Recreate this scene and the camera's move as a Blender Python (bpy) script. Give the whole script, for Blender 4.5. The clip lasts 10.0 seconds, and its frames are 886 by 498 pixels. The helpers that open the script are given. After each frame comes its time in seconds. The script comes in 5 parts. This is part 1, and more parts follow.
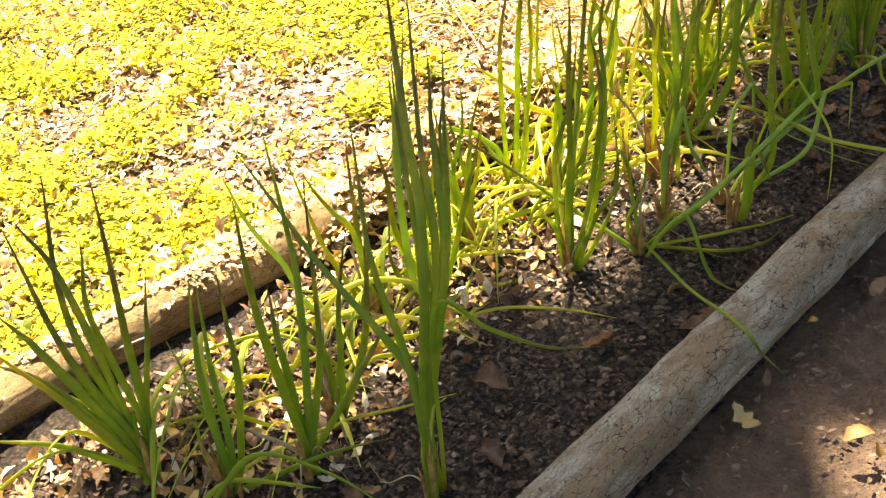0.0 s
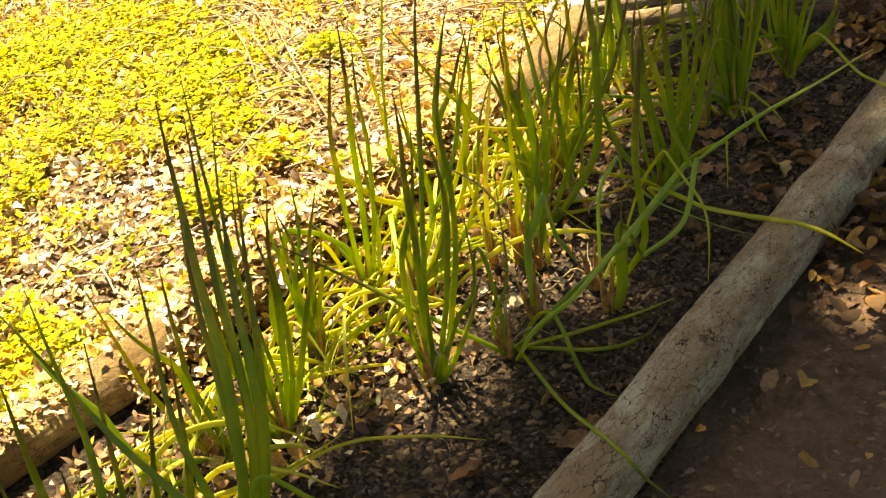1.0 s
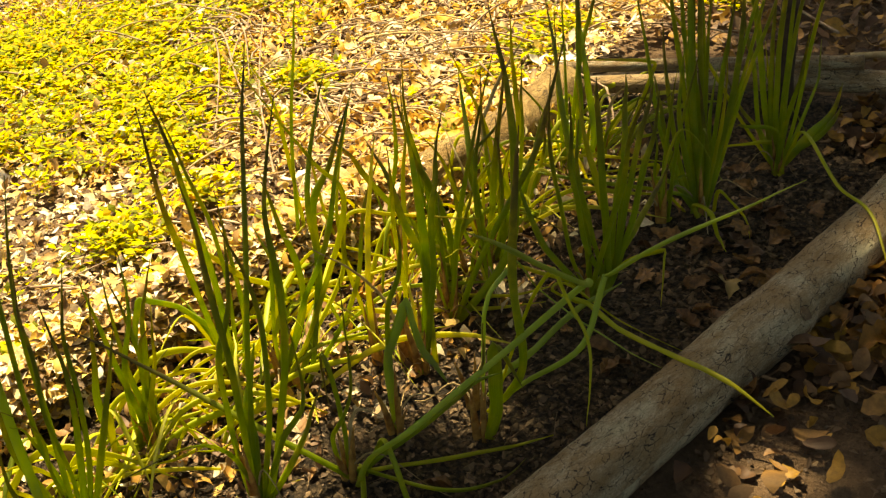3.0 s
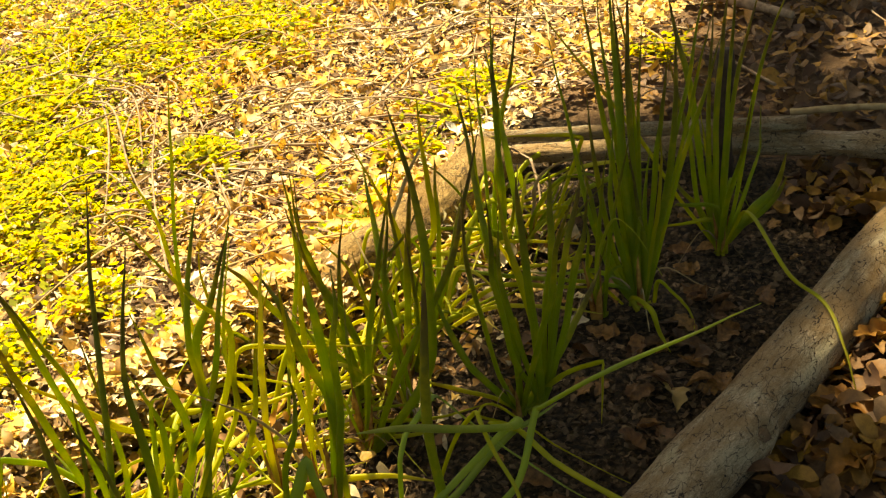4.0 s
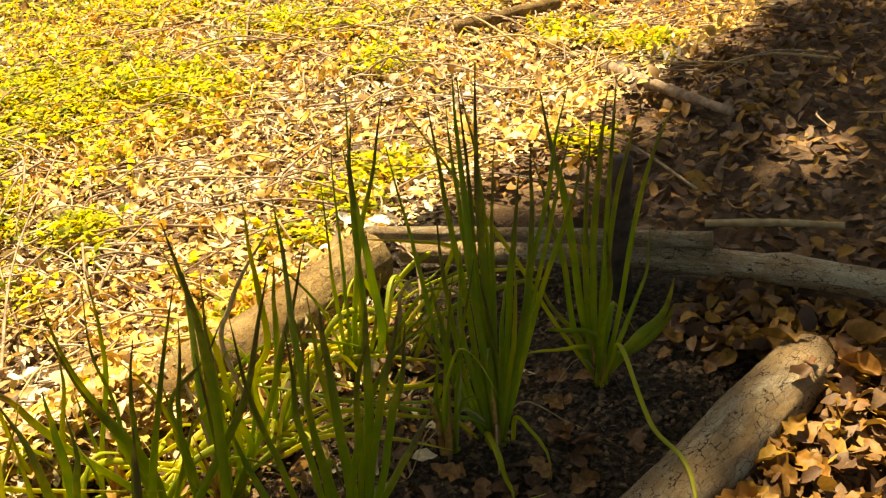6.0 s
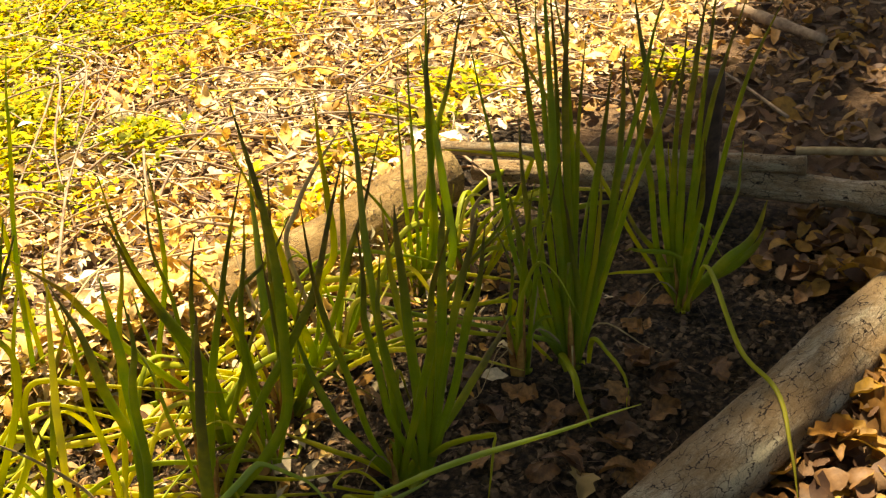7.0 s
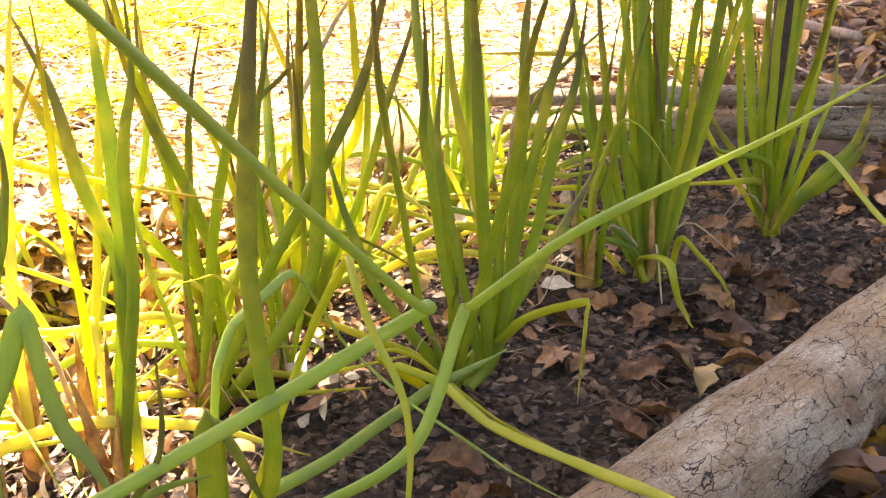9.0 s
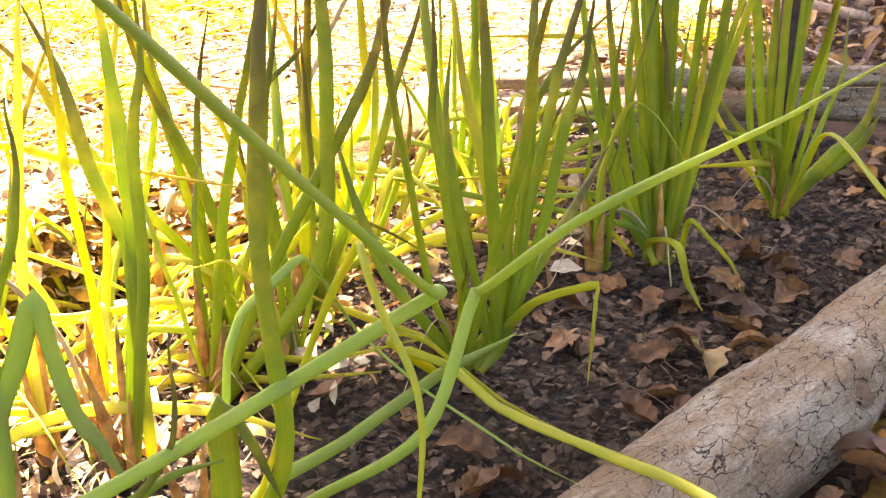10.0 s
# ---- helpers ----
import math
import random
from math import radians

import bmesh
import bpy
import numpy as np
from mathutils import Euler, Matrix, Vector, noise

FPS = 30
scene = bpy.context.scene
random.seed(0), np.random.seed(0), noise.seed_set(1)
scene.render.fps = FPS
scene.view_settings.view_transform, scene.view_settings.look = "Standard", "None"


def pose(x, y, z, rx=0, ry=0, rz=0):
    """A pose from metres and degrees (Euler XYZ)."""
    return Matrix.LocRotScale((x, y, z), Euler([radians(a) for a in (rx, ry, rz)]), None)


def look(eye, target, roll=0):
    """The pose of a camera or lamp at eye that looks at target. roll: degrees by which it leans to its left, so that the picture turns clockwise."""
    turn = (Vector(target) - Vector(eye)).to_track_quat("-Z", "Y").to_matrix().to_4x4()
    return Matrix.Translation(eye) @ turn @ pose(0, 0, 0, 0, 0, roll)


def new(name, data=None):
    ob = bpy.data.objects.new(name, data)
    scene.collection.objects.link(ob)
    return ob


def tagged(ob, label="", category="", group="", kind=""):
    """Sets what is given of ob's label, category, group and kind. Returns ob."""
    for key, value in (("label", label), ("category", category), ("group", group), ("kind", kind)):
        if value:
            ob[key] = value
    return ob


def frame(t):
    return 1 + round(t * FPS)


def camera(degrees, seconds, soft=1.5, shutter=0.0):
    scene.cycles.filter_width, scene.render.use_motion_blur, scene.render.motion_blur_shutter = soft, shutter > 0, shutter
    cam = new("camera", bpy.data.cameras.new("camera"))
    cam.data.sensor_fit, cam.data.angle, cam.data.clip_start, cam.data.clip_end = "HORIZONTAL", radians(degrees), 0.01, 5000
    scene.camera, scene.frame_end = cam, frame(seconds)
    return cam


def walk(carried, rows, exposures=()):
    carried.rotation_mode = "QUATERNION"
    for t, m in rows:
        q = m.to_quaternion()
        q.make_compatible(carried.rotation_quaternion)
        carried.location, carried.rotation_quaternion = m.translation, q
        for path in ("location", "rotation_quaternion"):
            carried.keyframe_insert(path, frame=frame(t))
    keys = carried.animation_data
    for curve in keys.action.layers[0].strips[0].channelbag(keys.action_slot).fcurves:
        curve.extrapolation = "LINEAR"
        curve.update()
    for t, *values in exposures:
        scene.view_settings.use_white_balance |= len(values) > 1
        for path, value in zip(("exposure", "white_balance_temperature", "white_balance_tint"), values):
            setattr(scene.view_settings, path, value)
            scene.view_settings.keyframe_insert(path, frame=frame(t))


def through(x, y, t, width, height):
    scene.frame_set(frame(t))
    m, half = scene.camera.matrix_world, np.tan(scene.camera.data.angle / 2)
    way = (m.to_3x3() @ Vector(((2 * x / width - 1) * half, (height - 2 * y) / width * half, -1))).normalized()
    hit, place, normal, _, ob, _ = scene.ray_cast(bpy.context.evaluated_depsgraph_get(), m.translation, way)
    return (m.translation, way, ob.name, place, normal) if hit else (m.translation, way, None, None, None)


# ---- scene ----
cam = camera(39.0, 10.0, soft=1.3)
PATH = [
    (0, (0.558, -1.201, 0.871), (-0.652, 0.022, -0.149), -8.7),
    (0.5, (0.53, -1.098, 0.859), (-0.604, 0.191, -0.167), -8.9),
    (1, (0.499, -0.992, 0.858), (-0.615, 0.33, -0.147), -11.3),
    (1.5, (0.5, -0.915, 0.851), (-0.653, 0.356, -0.177), -11.4),
    (2, (0.533, -0.798, 0.847), (-0.702, 0.42, -0.148), -8.4),
    (2.5, (0.57, -0.707, 0.842), (-0.719, 0.473, -0.132), -6.8),
    (3, (0.574, -0.652, 0.825), (-0.678, 0.556, -0.162), -7.5),
    (3.2, (0.564, -0.611, 0.833), (-0.652, 0.627, -0.161), -8.0),
    (4.3, (0.45, -0.419, 0.827), (-0.735, 0.865, -0.145), -8.8),
    (4.5, (0.455, -0.372, 0.825), (-0.756, 0.891, -0.145), -8.6),
    (5, (0.48, -0.268, 0.816), (-0.746, 0.978, -0.156), -6.9),
    (5.5, (0.5, -0.234, 0.802), (-0.74, 1.044, -0.107), -5.9),
    (5.7, (0.506, -0.222, 0.805), (-0.714, 1.078, -0.101), -6.2),
    (6.8, (0.481, -0.217, 0.769), (-0.796, 0.996, -0.179), -5.3),
    (7, (0.453, -0.205, 0.736), (-0.818, 0.996, -0.235), -5.2),
    (7.2, (0.405, -0.184, 0.669), (-0.87, 1.04, -0.267), -4.4),
    (7.5, (0.36, -0.156, 0.57), (-0.949, 1.074, -0.309), -3.9),
    (8, (0.286, -0.143, 0.402), (-1.011, 1.199, -0.318), -3.8),
    (8.5, (0.28, -0.186, 0.382), (-0.995, 1.17, -0.35), -3.4),
    (9, (0.281, -0.212, 0.388), (-0.975, 1.181, -0.306), -2.5),
    (9.5, (0.281, -0.214, 0.39), (-0.968, 1.178, -0.319), -2.5),
    (10, (0.279, -0.213, 0.389), (-0.979, 1.166, -0.331), -2.9),
]
EXPOSURES = [(0.0, 2.8, 6900, 10), (0.5, 2.6, 7700, 7), (1.0, 2.2, 9000, 4), (2.0, 1.78, 10200, 2), (3.0, 1.62, 10600, 2), (4.3, 1.66, 11000, 3), (5.7, 1.66, 10500, 5), (7.0, 1.78, 9300, 9), (7.5, 2.02, 8000, 15), (8.0, 2.45, 7700, 23), (8.4, 3.1, 7500, 26), (8.8, 3.75, 7250, 30), (9.4, 3.9, 7250, 30), (10.0, 4.1, 7250, 30)]
walk(cam, [(t, look(eye, target, roll)) for t, eye, target, roll in PATH], EXPOSURES)

# ---- light ----
SUN_WAY = Vector((-0.36, 0.20, 0.92)).normalized()      # towards the sun
sun = new("sun", bpy.data.lights.new("sun", "SUN"))
sun.data.energy, sun.data.angle, sun.data.color = 5.0, radians(0.53), (1.0, 0.93, 0.80)
sun.rotation_mode = "QUATERNION"
sun.rotation_quaternion = SUN_WAY.to_track_quat("Z", "Y")
world = bpy.data.worlds.new("sky")
scene.world = world
world.use_nodes = True
sky = world.node_tree.nodes.new("ShaderNodeTexSky")
sky.sky_type, sky.sun_disc = "NISHITA", False
sky.sun_elevation = math.asin(SUN_WAY.z)
sky.sun_rotation = math.atan2(SUN_WAY.x, SUN_WAY.y)
sky.dust_density, sky.ozone_density, sky.air_density = 2.5, 0.4, 1.0
world.node_tree.links.new(sky.outputs[0], world.node_tree.nodes["Background"].inputs[0])
world.node_tree.nodes["Background"].inputs[1].default_value = 0.05


# ---- materials ----
class Nodes:
    """A short way to write node materials."""

    def __init__(self, name):
        self.mat = bpy.data.materials.new(name)
        self.mat.use_nodes = True
        self.tree = self.mat.node_tree
        self.bsdf = self.tree.nodes["Principled BSDF"]
        self.out = self.tree.nodes["Material Output"]

    def node(self, kind, **sockets):
        n = self.tree.nodes.new("ShaderNode" + kind)
        for key, value in sockets.items():
            self.put(n, key, value)
        return n

    def put(self, n, key, value):
        socket = n.inputs[int(key[1:])] if key[0] == "i" and key[1:].isdigit() else n.inputs[key.replace("_", " ")]
        if isinstance(value, bpy.types.NodeSocket):
            self.tree.links.new(value, socket)
        else:
            socket.default_value = value

    def noise(self, scale, detail=4.0, rough=0.55, vector=None, distort=0.0):
        n = self.node("TexNoise", Scale=scale, Detail=detail, Roughness=rough, Distortion=distort)
        if vector is not None:
            self.put(n, "Vector", vector)
        return n.outputs["Fac"]

    def ramp(self, value, *stops):
        n = self.node("ValToRGB")
        while len(n.color_ramp.elements) < len(stops):
            n.color_ramp.elements.new(0.5)
        for e, (at, colour) in zip(n.color_ramp.elements, stops):
            e.position = at
            e.color = (*colour, 1.0) if isinstance(colour, tuple) else (colour, colour, colour, 1.0)
        self.put(n, "Fac", value)
        return n.outputs["Color"]

    def mix(self, fac, a, b, mode="MIX"):
        n = self.tree.nodes.new("ShaderNodeMix")
        n.data_type, n.blend_type = "RGBA", mode
        for socket, value in ((n.inputs[0], fac), (n.inputs[6], a), (n.inputs[7], b)):
            if isinstance(value, bpy.types.NodeSocket):
                self.tree.links.new(value, socket)
            else:
                socket.default_value = (*value, 1.0) if isinstance(value, tuple) else value
        return n.outputs[2]

    def math(self, op, a, b=0.5):
        n = self.node("Math")
        n.operation = op
        self.put(n, "i0", a)
        self.put(n, "i1", b)
        return n.outputs[0]

    def where(self, kind="Object", scale=(1, 1, 1)):
        c = self.node("TexCoord")
        m = self.node("Mapping", Vector=c.outputs[kind])
        m.inputs["Scale"].default_value = scale
        return m.outputs[0]

    def bump(self, height, strength=0.4, distance=0.01):
        n = self.node("Bump", Height=height, Strength=strength, Distance=distance)
        self.put(self.bsdf, "Normal", n.outputs[0])
        return n.outputs[0]

    def done(self, colour, rough=0.7, specular=0.4, through=0.0, through_colour=None):
        self.put(self.bsdf, "Base_Color", colour if isinstance(colour, bpy.types.NodeSocket) else (*colour, 1.0))
        self.put(self.bsdf, "Roughness", rough)
        self.put(self.bsdf, "Specular_IOR_Level", specular)
        if through:
            t = self.node("BsdfTranslucent")
            c = through_colour if through_colour is not None else colour
            self.put(t, "Color", c if isinstance(c, bpy.types.NodeSocket) else (*c, 1.0))
            m = self.node("MixShader", Fac=through)
            self.tree.links.new(self.bsdf.outputs[0], m.inputs[1])
            self.tree.links.new(t.outputs[0], m.inputs[2])
            self.tree.links.new(m.outputs[0], self.out.inputs["Surface"])
        return self.mat


def soil_material():
    n = Nodes("dark_garden_soil")
    p = n.where()
    big, fine, grit = n.noise(9, 5, 0.6, p), n.noise(95, 9, 0.8, p), n.noise(380, 4, 0.75, p)
    lump = n.node("TexVoronoi", Vector=p, Scale=150.0)
    fleck = n.node("TexVoronoi", Vector=p, Scale=210.0)
    c = n.ramp(big, (0.30, (0.040, 0.028, 0.018)), (0.70, (0.115, 0.077, 0.043)))
    c = n.mix(n.ramp(fine, (0.46, 0.0), (0.62, 0.85)), c, (0.28, 0.185, 0.105))
    c = n.mix(n.ramp(lump.outputs["Distance"], (0.30, 0.0), (0.75, 0.8)), c, (0.016, 0.011, 0.008))
    c = n.mix(n.ramp(fleck.outputs["Color"], (0.90, 0.0), (0.93, 0.7)), c, (0.25, 0.165, 0.105))
    rise = n.math("SUBTRACT", n.math("ADD", fine, n.math("MULTIPLY", grit, 0.5)), n.math("MULTIPLY", lump.outputs["Distance"], 0.25))
    n.bump(rise, 1.0, 0.032)
    return n.done(c, 0.9, 0.25)


def ground_material():
    n = Nodes("dusty_brown_earth")
    p = n.where()
    big, fine, grit = n.noise(3, 5, 0.6, p), n.noise(45, 6, 0.7, p), n.noise(230, 3, 0.6, p)
    c = n.ramp(big, (0.3, (0.060, 0.036, 0.022)), (0.7, (0.16, 0.098, 0.056)))
    c = n.mix(n.ramp(fine, (0.4, 0.0), (0.7, 0.7)), c, (0.23, 0.145, 0.085))
    c = n.mix(n.ramp(grit, (0.6, 0.0), (0.72, 0.7)), c, (0.05, 0.035, 0.025))
    n.bump(n.math("ADD", n.math("ADD", fine, n.noise(16, 5, 0.65, p)), n.math("MULTIPLY", grit, 0.4)), 1.0, 0.016)
    return n.done(c, 0.92, 0.2)


def bark_material(name, pale, brown, scale=1.0, deep=1.0):
    n = Nodes(name)
    p = n.where("UV", (1, 1, 1))
    c0 = n.node("Mapping", Vector=p)
    c0.inputs["Scale"].default_value = (13 * scale, 27 * scale, 1)
    wob = n.node("TexNoise", Vector=c0.outputs[0], Scale=1.5, Detail=4.0, Roughness=0.55)
    bent = n.mix(0.75, c0.outputs[0], wob.outputs["Color"], "ADD")
    cracks = []
    for size, thin in ((2.1, 0.034), (4.6, 0.030)):
        v = n.node("TexVoronoi", Vector=bent, Scale=size)
        v.feature = "DISTANCE_TO_EDGE"
        gap = n.math("MULTIPLY", n.ramp(n.noise(size * 0.55, 5, 0.65, c0.outputs[0]), (0.44, 0.0), (0.66, 1.0)), thin * 1.25)
        edge = n.math("SUBTRACT", v.outputs["Distance"], n.math("SUBTRACT", gap, 0.008))
        cracks.append(n.ramp(edge, (0.0, 1.0 - deep), (0.024, 1.0)))
    crack = n.math("MULTIPLY", cracks[0], n.math("ADD", n.math("MULTIPLY", cracks[1], 0.45), 0.55))
    long = n.node("Mapping", Vector=p)
    long.inputs["Scale"].default_value = (9 * scale, 90 * scale, 1)
    fibre = n.noise(1.3, 6, 0.7, long.outputs[0], 0.8)
    grain = n.noise(11, 8, 0.75, c0.outputs[0])
    fine = n.noise(42, 4, 0.7, c0.outputs[0])
    blotch = n.noise(0.9, 7, 0.70, c0.outputs[0], 0.8)
    c = n.ramp(blotch, (0.36, brown), (0.50, tuple(0.5 * (u + w) for u, w in zip(pale, brown))), (0.64, pale))
    c = n.mix(n.ramp(grain, (0.38, 0.75), (0.60, 0.0)), c, tuple(u * 0.5 for u in brown))
    c = n.mix(n.ramp(fibre, (0.34, 0.65), (0.52, 0.0)), c, tuple(u * 0.45 for u in brown))
    c = n.mix(n.ramp(fine, (0.52, 0.0), (0.70, 0.5)), c, tuple(min(0.8, u * 1.3) for u in pale))
    broad = n.noise(0.32, 4, 0.6, c0.outputs[0], 0.6)
    c = n.mix(n.ramp(broad, (0.40, 0.7), (0.54, 0.0)), c, tuple(u * 0.85 for u in brown))
    c = n.mix(n.ramp(broad, (0.54, 0.0), (0.66, 0.55)), c, tuple(min(0.86, u * 1.08) for u in pale))
    c = n.mix(crack, (0.07, 0.05, 0.037), c)
    n.bump(n.math("ADD", n.math("MULTIPLY", crack, 0.7), n.math("ADD", n.math("MULTIPLY", fibre, 0.7), n.math("ADD", n.math("MULTIPLY", grain, 0.9), n.math("MULTIPLY", fine, 0.35)))), 1.0, 0.006)
    return n.done(c, 0.85, 0.25)


def onion_leaf_material(name="onion_leaf_green", wash=None, amount=0.0):
    n = Nodes(name)
    uv = n.node("TexCoord").outputs["UV"]
    along = n.node("SeparateXYZ", Vector=uv).outputs[1]
    rnd = n.node("ObjectInfo").outputs["Random"]
    streaks = n.node("Mapping", Vector=uv)
    streaks.inputs["Scale"].default_value = (30, 2.0, 1)
    fine = n.noise(3, 3, 0.5, streaks.outputs[0])
    c = n.ramp(along, (0.0, (0.40, 0.42, 0.06)), (0.18, (0.27, 0.36, 0.022)), (0.62, (0.22, 0.30, 0.024)), (0.86, (0.115, 0.095, 0.035)), (1.0, (0.07, 0.035, 0.03)))
    c = n.mix(n.math("MULTIPLY", rnd, 0.5), c, (0.32, 0.36, 0.02))
    # Purple-brown towards the tip, stronger on some leaves.
    purple_top = n.math("MULTIPLY", n.ramp(along, (0.45, 0.0), (0.92, 1.0)), n.ramp(n.math("FRACT", n.math("MULTIPLY", rnd, 7.3)), (0.25, 0.0), (0.75, 0.85)))
    c = n.mix(purple_top, c, (0.13, 0.072, 0.062))
    c = n.mix(n.ramp(rnd, (0.70, 0.0), (0.85, 0.65)), c, (0.20, 0.31, 0.045))
    c = n.mix(n.ramp(fine, (0.35, 0.45), (0.6, 0.0)), c, (0.12, 0.20, 0.022))
    patch = n.noise(35, 4, 0.6, n.where())
    c = n.mix(n.ramp(patch, (0.48, 0.0), (0.70, 0.6)), c, (0.42, 0.40, 0.05))
    c = n.mix(n.ramp(patch, (0.28, 0.5), (0.42, 0.0)), c, (0.13, 0.19, 0.03))
    if wash is not None:
        c = n.mix(amount, c, wash)
    n.bump(fine, 0.25, 0.001)
    return n.done(c, 0.42, 0.35, 0.5, n.mix(1.0, c, (2.0, 1.8, 0.4), "MULTIPLY"))


def plain_leaf_material(name, colours, through, rough=0.6, island=True, vein=0.35, sharp=False, patches=None):
    n = Nodes(name)
    rnd = n.node("NewGeometry").outputs["Random Per Island"] if island else n.node("ObjectInfo").outputs["Random"]
    if sharp:
        c = n.ramp(rnd, *[(i / len(colours), k) for i, k in enumerate(colours)])
        c.node.color_ramp.interpolation = "CONSTANT"
    else:
        c = n.ramp(rnd, *[(i / max(1, len(colours) - 1), k) for i, k in enumerate(colours)])
    if patches is not None:
        far = n.ramp(n.node("SeparateXYZ", Vector=n.where()).outputs[1], (0.15, 0.15), (0.70, 1.0))
        c = n.mix(n.math("MULTIPLY", far, n.ramp(n.noise(3.2, 5, 0.6, n.where()), (0.44, 0.0), (0.57, 0.82))), c, patches)
    spots = n.noise(160, 4, 0.65, n.where())
    c = n.mix(n.ramp(spots, (0.38, vein), (0.62, 0.0)), c, tuple(v * 0.4 for v in colours[0]))
    n.bump(spots, 0.35, 0.002)
    return n.done(c, rough, 0.35, through)


def wood_material(name, a, b):
    n = Nodes(name)
    p = n.where()
    g = n.noise(60, 5, 0.6, p)
    c = n.ramp(g, (0.35, a), (0.65, b))
    n.bump(g, 0.5, 0.003)
    return n.done(c, 0.85, 0.25)


SOIL, EARTH = soil_material(), ground_material()
BARK = bark_material("grey_cracked_bark", (0.90, 0.76, 0.54), (0.52, 0.33, 0.155))
BARK_OLD = bark_material("brown_weathered_wood", (0.62, 0.43, 0.19), (0.34, 0.20, 0.07), 0.8, 0.8)
LEAF = onion_leaf_material()
PALE = onion_leaf_material("onion_leaf_bloom", (0.30, 0.42, 0.13), 0.55)
YELLOW = onion_leaf_material("onion_leaf_yellowing", (0.50, 0.48, 0.03), 0.45)
SHEATH = wood_material("papery_brown_sheath", (0.22, 0.09, 0.02), (0.56, 0.32, 0.08))
DUFF = plain_leaf_material("brown_leaf_crumbs", [(0.08, 0.045, 0.024), (0.15, 0.088, 0.048), (0.25, 0.16, 0.088)], 0.1)
DRY = wood_material("dry_straw_leaf", (0.30, 0.20, 0.09), (0.50, 0.38, 0.20))
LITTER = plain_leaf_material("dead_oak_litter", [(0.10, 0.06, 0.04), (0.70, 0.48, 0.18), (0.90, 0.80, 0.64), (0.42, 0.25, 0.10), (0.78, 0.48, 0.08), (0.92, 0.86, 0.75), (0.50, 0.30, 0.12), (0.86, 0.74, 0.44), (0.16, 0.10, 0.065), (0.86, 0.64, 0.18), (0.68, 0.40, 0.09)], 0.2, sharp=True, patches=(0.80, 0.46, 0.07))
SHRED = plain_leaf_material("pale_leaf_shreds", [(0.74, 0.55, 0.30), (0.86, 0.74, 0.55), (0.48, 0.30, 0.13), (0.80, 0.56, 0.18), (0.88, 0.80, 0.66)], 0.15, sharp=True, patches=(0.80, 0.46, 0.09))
# Brown oak litter, its colours darkened to carry part of the shade.
BROWN = plain_leaf_material("brown_shade_oak_litter", [(0.07, 0.033, 0.016), (0.20, 0.10, 0.035), (0.30, 0.15, 0.04), (0.12, 0.06, 0.028), (0.38, 0.20, 0.035), (0.22, 0.13, 0.065)], 0.15, sharp=True)
FALLEN = plain_leaf_material("fallen_oak_leaf", [(0.10, 0.048, 0.020), (0.24, 0.115, 0.040), (0.40, 0.21, 0.065), (0.17, 0.080, 0.030)], 0.12, 0.55, island=False, vein=0.6)
WEED = plain_leaf_material("weed_green", [(0.15, 0.17, 0.003), (0.40, 0.41, 0.004), (0.60, 0.56, 0.005), (0.74, 0.64, 0.006), (0.74, 0.44, 0.02), (0.28, 0.31, 0.004)], 0.4, 0.8, vein=0.3, sharp=True)
CROWN = plain_leaf_material("tree_leaf", [(0.05, 0.10, 0.02), (0.09, 0.14, 0.03)], 0.10, 0.5)
LIMP = plain_leaf_material("limp_yellow_green_leaf", [(0.34, 0.42, 0.04), (0.56, 0.56, 0.05), (0.74, 0.68, 0.12)], 0.5, 0.45, island=False, vein=0.0)
TWIG = wood_material("grey_brown_twig", (0.16, 0.105, 0.07), (0.40, 0.29, 0.19))
BEDLEAF = plain_leaf_material("orange_brown_bits", [(0.16, 0.09, 0.05), (0.58, 0.30, 0.07), (0.40, 0.23, 0.10), (0.74, 0.48, 0.14), (0.28, 0.15, 0.07), (0.82, 0.68, 0.44)], 0.2, sharp=True)
KNOT = wood_material("brown_knot_wood", (0.09, 0.055, 0.032), (0.26, 0.165, 0.095))
CRUMB = plain_leaf_material("soil_crumb", [(0.035, 0.023, 0.013), (0.12, 0.078, 0.044), (0.22, 0.145, 0.082), (0.06, 0.040, 0.023)], 0.0, 0.9)
DARKWOOD = wood_material("dark_brown_wood", (0.025, 0.018, 0.014), (0.075, 0.05, 0.036))
HEAP = plain_leaf_material("orange_brown_oak_leaf", [(0.13, 0.052, 0.014), (0.31, 0.14, 0.02), (0.21, 0.09, 0.02), (0.42, 0.23, 0.025), (0.10, 0.045, 0.018)], 0.15, 0.6, island=False)
TRUNK = wood_material("tree_bark", (0.09, 0.065, 0.05), (0.22, 0.165, 0.125))


# ---- helpers of the scene ----
def ob_from(name, verts, faces, material, parent=None, label="", uvs=None, smooth=True):
    me = bpy.data.meshes.new(name)
    me.from_pydata(verts, [], faces)
    if uvs is not None:
        layer = me.uv_layers.new(name="UVMap")
        loops = np.empty(len(me.loops), dtype=np.int32)
        me.loops.foreach_get("vertex_index", loops)
        layer.data.foreach_set("uv", np.asarray(uvs, dtype=np.float32)[loops].ravel())
    me.materials.append(material)
    if smooth:
        me.polygons.foreach_set("use_smooth", [True] * len(me.polygons))
    me.update()
    ob = new(name, me)
    if parent is not None:
        ob.parent = parent
    if label:
        tagged(ob, label)
    return ob


